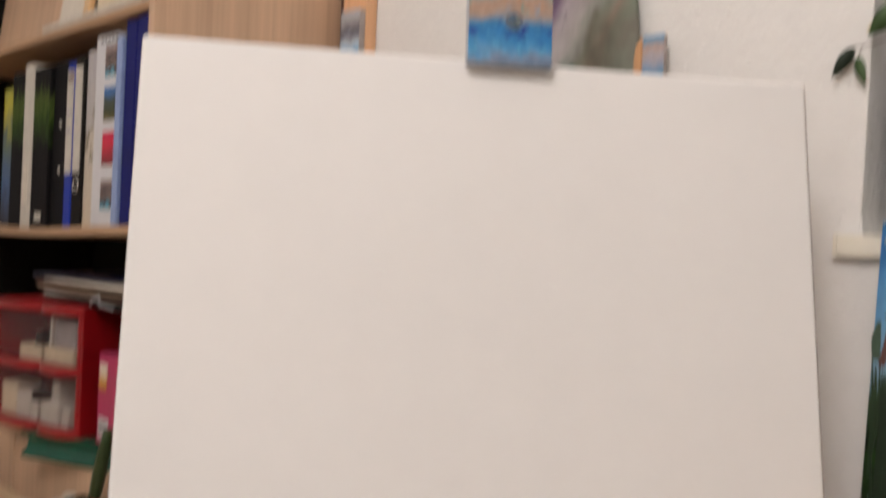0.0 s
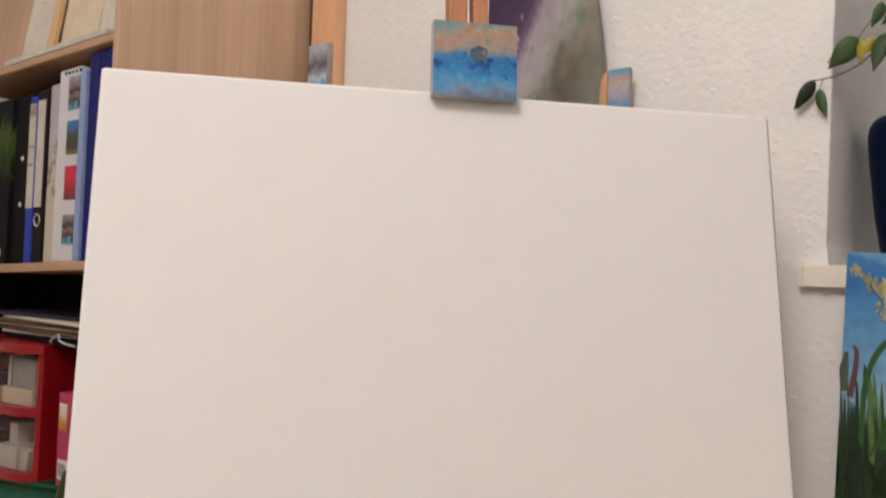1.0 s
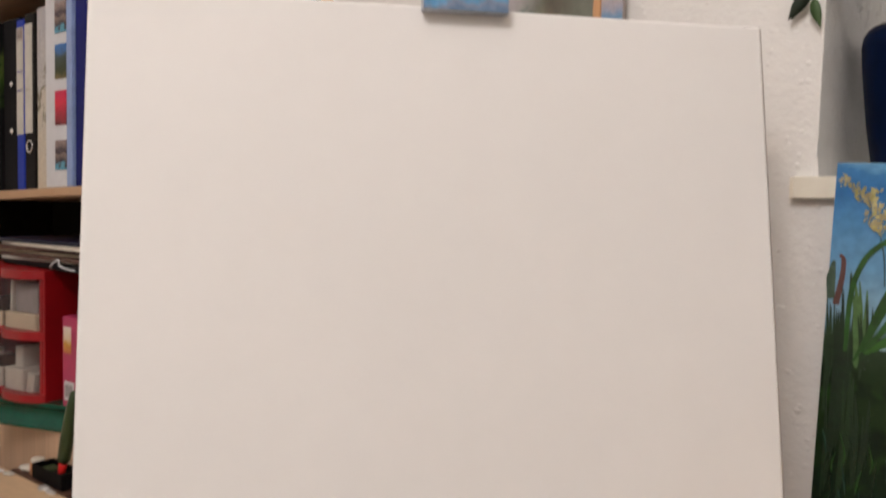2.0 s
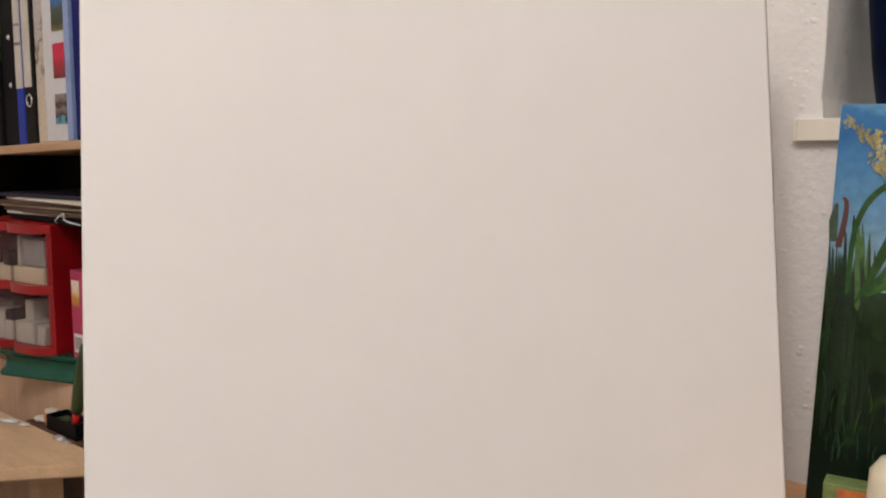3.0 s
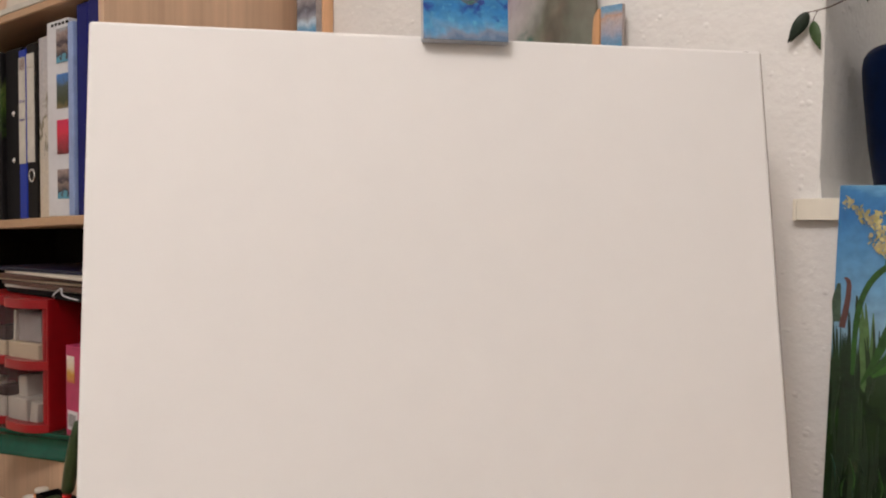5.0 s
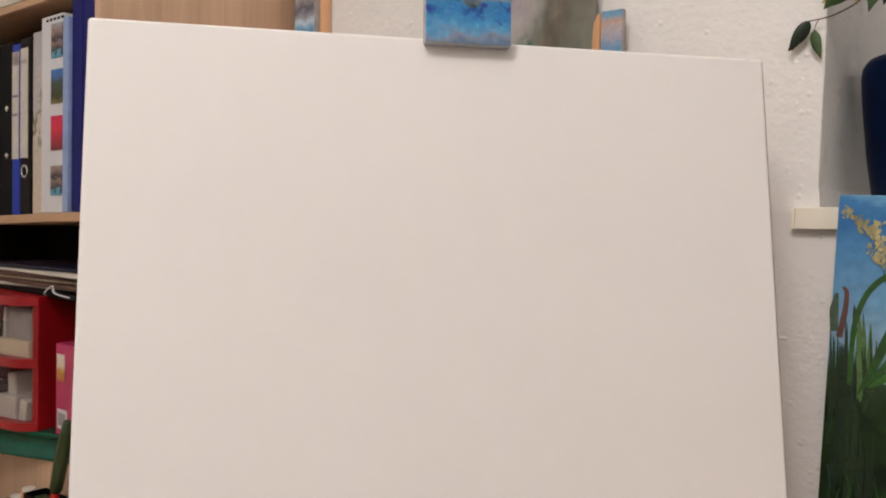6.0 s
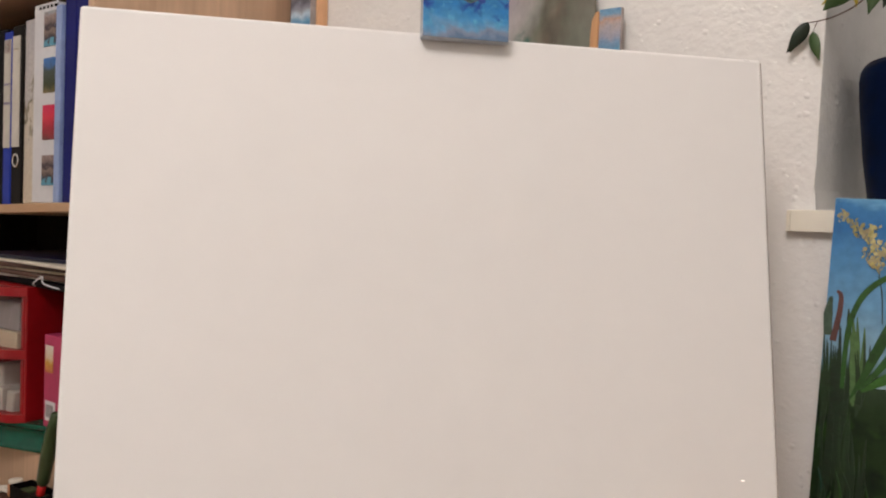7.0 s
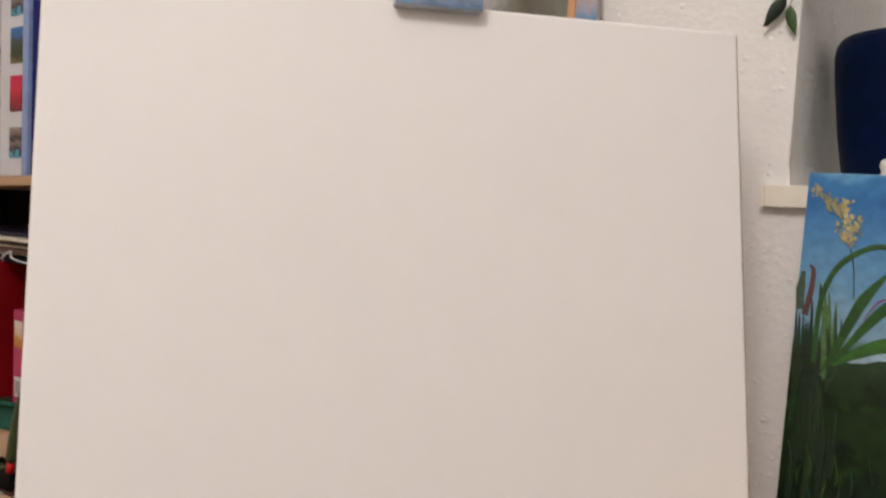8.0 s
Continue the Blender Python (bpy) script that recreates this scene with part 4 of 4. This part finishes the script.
random.seed(21)
stroke([(0.112, 0.798), (0.130, 0.804), (0.150, 0.814), (0.20, 0.812)], [0.004, 0.014, 0.022, 0.02], F["mist"])
stroke([(0.061, 0.892), (0.059, 0.872), (0.0605, 0.848)], [0.003, 0.010, 0.008], F["sage"])
stroke([(0.0665, 0.899), (0.0710, 0.893), (0.0705, 0.872), (0.066, 0.842)], [0.003, 0.005, 0.006, 0.007], F["brown"], 0.0002)
for x, z0, z1, w, m in ((0.0615, 0.74, 0.86, 0.009, "moss"), (0.071, 0.72, 0.855, 0.012, "deepgreen"), (0.079, 0.70, 0.862, 0.011, "deepgreen"), (0.093, 0.785, 0.868, 0.015, "lime"), (0.0985, 0.78, 0.852, 0.010, "moss"), (0.066, 0.64, 0.78, 0.012, "deepgreen"), (0.082, 0.64, 0.77, 0.014, "moss"), (0.10, 0.65, 0.74, 0.014, "deepgreen")):
    for k in range(5):
        dx, dz = random.uniform(-0.5, 0.5) * w, random.uniform(-0.022, 0.004)
        stroke([(x + dx * 0.4, z0 + dz), (x + 0.002 + dx, (z0 + z1) / 2 + dz), (x - 0.001 + dx * 1.5, z1 + dz)], [w * 0.15, w * random.uniform(0.25, 0.5), w * 0.06], F[m], 0.0001)
stroke([(0.080, 0.79), (0.081, 0.850), (0.088, 0.884), (0.101, 0.906), (0.121, 0.921), (0.140, 0.926), (0.17, 0.918)], [0.004, 0.006, 0.006, 0.0065, 0.006, 0.006, 0.005], F["leafy"], 0.0004)
stroke([(0.080, 0.880), (0.081, 0.866), (0.083, 0.850)], [0.001, 0.004, 0.004], F["moss"], 0.0003)
stroke([(0.089, 0.780), (0.101, 0.806), (0.113, 0.838), (0.126, 0.868), (0.146, 0.897)], [0.002, 0.007, 0.011, 0.012, 0.003], F["leafy"], 0.0005)
stroke([(0.098, 0.792), (0.113, 0.812), (0.130, 0.838), (0.150, 0.862), (0.18, 0.885)], [0.002, 0.006, 0.010, 0.012, 0.004], F["leafy"], 0.0007)
stroke([(0.100, 0.790), (0.125, 0.808), (0.150, 0.820), (0.18, 0.822)], [0.002, 0.012, 0.016, 0.006], F["bright"], 0.0006)
stroke([(0.127, 0.845), (0.140, 0.866), (0.155, 0.872)], [0.0008, 0.002, 0.001], F["magenta"], 0.0010)
stroke([(0.107, 0.920), (0.112, 0.900), (0.115, 0.867)], [0.001, 0.0012, 0.001], F["moss"], 0.0003)
for s, z, r1, m in ((0.0635, 0.985, 0.0045, "ochre"), (0.0685, 0.983, 0.005, "ochre"), (0.0745, 0.977, 0.004, "yellow"), (0.0795, 0.973, 0.0045, "yellow"), (0.084, 0.967, 0.007, "yellow"), (0.0955, 0.969, 0.0065, "yellow"), (0.091, 0.962, 0.005, "ochre"), (0.097, 0.958, 0.006, "yellow"), (0.101, 0.951, 0.0065, "ochre"), (0.106, 0.946, 0.006, "yellow"), (0.099, 0.941, 0.006, "ochre"), (0.107, 0.938, 0.0065, "ochre"), (0.101, 0.932, 0.005, "ochre"), (0.106, 0.929, 0.005, "yellow")):
    for k in range(15):
        q, turn = r1 * random.uniform(0.20, 0.42), random.uniform(0, 6.28)
        cx, cz = s - OX + random.gauss(0, 0.6) * r1, z - OZ + random.gauss(0, 0.55) * r1
        pts = [(cx + q * (1 + 0.3 * noise.noise((s * 300 + k, a, 1))) * math.cos(a + turn), cz + q * (1.2 + 0.3 * noise.noise((z * 300 + k, a, 2))) * math.sin(a)) for a in [2 * math.pi * j / 9 for j in range(9)]]
        LAYER[0] += 1
        part("blossom", slab(pts, -0.0004 - 0.000006 * LAYER[0], 0.0004), F[random.choice([m, m, "ochre", "cream"])], fp)
for i in range(26):
    x, z = random.uniform(0.068, 0.16), random.uniform(0.575, 0.67)
    stroke([(x, z), (x + random.uniform(-0.003, 0.003), z + 0.012), (x + random.uniform(-0.006, 0.006), z + random.uniform(0.02, 0.035))], [0.0008, 0.0018, 0.0005], F[random.choice(["teal_dark", "moss", "leafy", "deepgreen"])], 0.0003)

bx = thing("paint_carton", WALL @ pose(0.100, -0.158, STZ + 0.0005, 0, 0, 8), "small green and orange printed cardboard carton on a side table", "carton")
part("box_body", box(-0.022, 0.030, -0.014, 0.014, 0, 0.066, bevel=0.001), paint("carton_green", (0.17, 0.24, 0.08)), bx)
part("label", box(-0.008, 0.020, -0.0148, -0.013, 0.040, 0.062, bevel=0), paint("carton_orange", (0.55, 0.16, 0.05)), bx, "orange printed label")
single("cream_jar", lathe([(0.016, 0), (0.022, 0.004), (0.027, 0.025), (0.028, 0.045), (0.026, 0.092), (0.017, 0.106), (0.004, 0.109)], 36), material("cream_ceramic", (0.70, 0.66, 0.50), 0.35, var=0.08, scale=20), WALL @ pose(0.150, -0.172, STZ + 0.0005), "rounded cream ceramic jar on a side table", "jar", smooth=True)

# ---- pot plant on the sill
PS, PN = 0.120, 0.125
pot = thing("plant_pot", WALL @ pose(PS, PN, SILL_Z), "tall dark blue glazed plant pot on the window sill", "plant pot")
part("pot_body", lathe([(0.070, 0.0), (0.074, 0.004), (0.084, 0.07), (0.091, 0.14), (0.093, 0.170), (0.0915, 0.183), (0.087, 0.191)], 56), POT, pot, "", True)
part("inner_lip", lathe([(0.0868, 0.1912), (0.084, 0.1935), (0.079, 0.190), (0.078, 0.178)], 56), POT, pot, "", True)
plant = thing("ficus_plant", WALL @ pose(PS, PN, SILL_Z + 0.1765), "ficus plant with drooping pointed green leaves in a pot", "plant")
part("soil", lathe([(0.0775, 0), (0.077, 0.004), (0.02, 0.006)], 32), SOIL, plant)
BASE = Vector((PS, PN, SILL_Z + 0.1765))


def reach(p):
    """The twigs that leave the niche droop close against the wall."""
    p = Vector(p)
    return p + max(0.0, min(1.0, (0.11 - p.y) / 0.11)) * Vector((-0.006, 0.017, 0.001))


def leaf_mesh(a, b, width, roll):
    """A pointed, slightly folded leaf blade from its stalk at a to its tip at b."""
    d = b - a
    ln = d.length
    d.normalize()
    side = d.cross(Vector((math.sin(0.27 + roll * 0.55), -math.cos(0.27 + roll * 0.55), 0.12))).normalized()
    up = side.cross(d).normalized()
    bm = bmesh.new()
    n = 12
    rows = []
    for i in range(n + 1):
        u = i / n
        w = width / 2 * (math.sin(math.pi * min(1, u * 1.08) ** 0.8) ** 0.8 if u < 0.86 else 0.30 * (1 - u) / 0.14 * 1.0) + 0.0003
        c = a + d * ln * u + up * (-0.10 * ln * u * u)
        rows.append([bm.verts.new(c + side * w * k + up * abs(k) * w * 0.35 + up * th) for k, th in ((-1, 0), (-0.5, 0), (0, 0), (0.5, 0), (1, 0), (1, 0.0004), (0, 0.0004), (-1, 0.0004))])
    for p, q in zip(rows, rows[1:]):
        for k in range(8):
            bm.faces.new((p[k], p[(k + 1) % 8], q[(k + 1) % 8], q[k]))
    bm.faces.new(rows[0][::-1])
    bm.faces.new(rows[-1])
    return bm


def twig(pts, r0, r1):
    p = smooth_line([reach(q) - BASE for q in pts])
    return tube(p, [r0 + (r1 - r0) * i / (len(p) - 1) for i in range(len(p))])


for pts, r0, r1 in (
    ([(0.128, 0.125, 1.174), (0.131, 0.11, 1.27), (0.127, 0.08, 1.37), (0.13, 0.06, 1.48)], 0.0055, 0.003),
    ([(0.127, 0.08, 1.37), (0.110, 0.03, 1.335), (0.086, -0.02, 1.275), (0.060, -0.03, 1.238), (0.030, -0.03, 1.223), (0.001, -0.03, 1.219)], 0.0016, 0.0007),
    ([(0.012, -0.03, 1.220), (0.009, -0.029, 1.214), (0.0065, -0.028, 1.208)], 0.0006, 0.0005),
    ([(0.110, 0.03, 1.335), (0.085, 0.0, 1.315), (0.064, -0.025, 1.285), (0.050, -0.03, 1.264)], 0.0012, 0.0006),
    ([(0.127, 0.08, 1.37), (0.12, 0.02, 1.36), (0.105, -0.02, 1.31), (0.095, -0.03, 1.26)], 0.0014, 0.0006),
    ([(0.131, 0.11, 1.27), (0.16, 0.06, 1.33), (0.18, 0.0, 1.31), (0.19, -0.03, 1.26)], 0.0016, 0.0007),
):
    part("twig", twig(pts, r0, r1), BARK, plant, "", True)
for a, b, w, roll, m in (
    ((0.001, -0.03, 1.220), (-0.021, -0.034, 1.184), 0.0165, 0.7, LEAF_DARK),
    ((-0.006, -0.024, 1.212), (-0.020, -0.028, 1.186), 0.011, -0.2, LEAF),
    ((0.0065, -0.028, 1.208), (0.015, -0.03, 1.172), 0.0125, -0.7, LEAF),
    ((0.050, -0.03, 1.266), (0.020, -0.036, 1.230), 0.027, 0.9, LEAF),
    ((0.036, -0.024, 1.256), (0.012, -0.02, 1.242), 0.007, 0.3, LEAF_YELLOW),
    ((0.055, -0.03, 1.262), (0.054, -0.033, 1.231), 0.009, -1.0, LEAF_YELLOW),
    ((0.068, -0.03, 1.262), (0.058, -0.033, 1.243), 0.012, 0.5, LEAF_YELLOW),
    ((0.083, -0.03, 1.266), (0.068, -0.036, 1.221), 0.020, -0.5, LEAF),
    ((0.076, -0.026, 1.305), (0.066, -0.03, 1.275), 0.014, 0.9, LEAF),
    ((0.095, -0.03, 1.27), (0.086, -0.036, 1.226), 0.020, 0.6, LEAF_DARK),
    ((0.104, -0.02, 1.30), (0.078, -0.034, 1.276), 0.022, 0.9, LEAF),
    ((0.115, 0.0, 1.345), (0.092, -0.02, 1.31), 0.022, 0.1, LEAF),
    ((0.12, 0.02, 1.36), (0.10, 0.0, 1.40), 0.022, 0.8, LEAF),
    ((0.18, 0.0, 1.31), (0.165, -0.02, 1.27), 0.022, 0.3, LEAF),
    ((0.19, -0.03, 1.27), (0.20, -0.03, 1.225), 0.022, -0.6, LEAF),
    ((0.13, 0.06, 1.48), (0.10, 0.04, 1.45), 0.022, 0.4, LEAF),
    ((0.13, 0.06, 1.47), (0.16, 0.05, 1.44), 0.022, -0.4, LEAF),
):
    part("leaf", leaf_mesh(reach(a) - BASE, reach(b) - BASE, w, roll), m, plant, "", True)

# white ornament on the sill edge
orn = lathe([(0.010, 0.0), (0.0125, 0.004), (0.011, 0.012), (0.0075, 0.017), (0.010, 0.023), (0.0085, 0.030), (0.002, 0.033)], 28)
single("ornament", orn, PORCELAIN, WALL @ pose(0.121, -0.009, SILL_Z + 0.0002), "small white porcelain ornament on the window sill", "ornament", smooth=True)

# A short bent black tube marks a dark spot high on the wall.
single("dark_wall_spot", tube(smooth_line([Vector((0, 0.0, 0.03)), Vector((0, -0.006, 0.012)), Vector((0.001, -0.012, 0.002)), Vector((0.002, -0.016, 0.010))]), 0.004, 10), BLACK, WALL @ pose(-0.743, -0.001, 1.4935), "small dark curved spot on the wall", "hook", smooth=True)
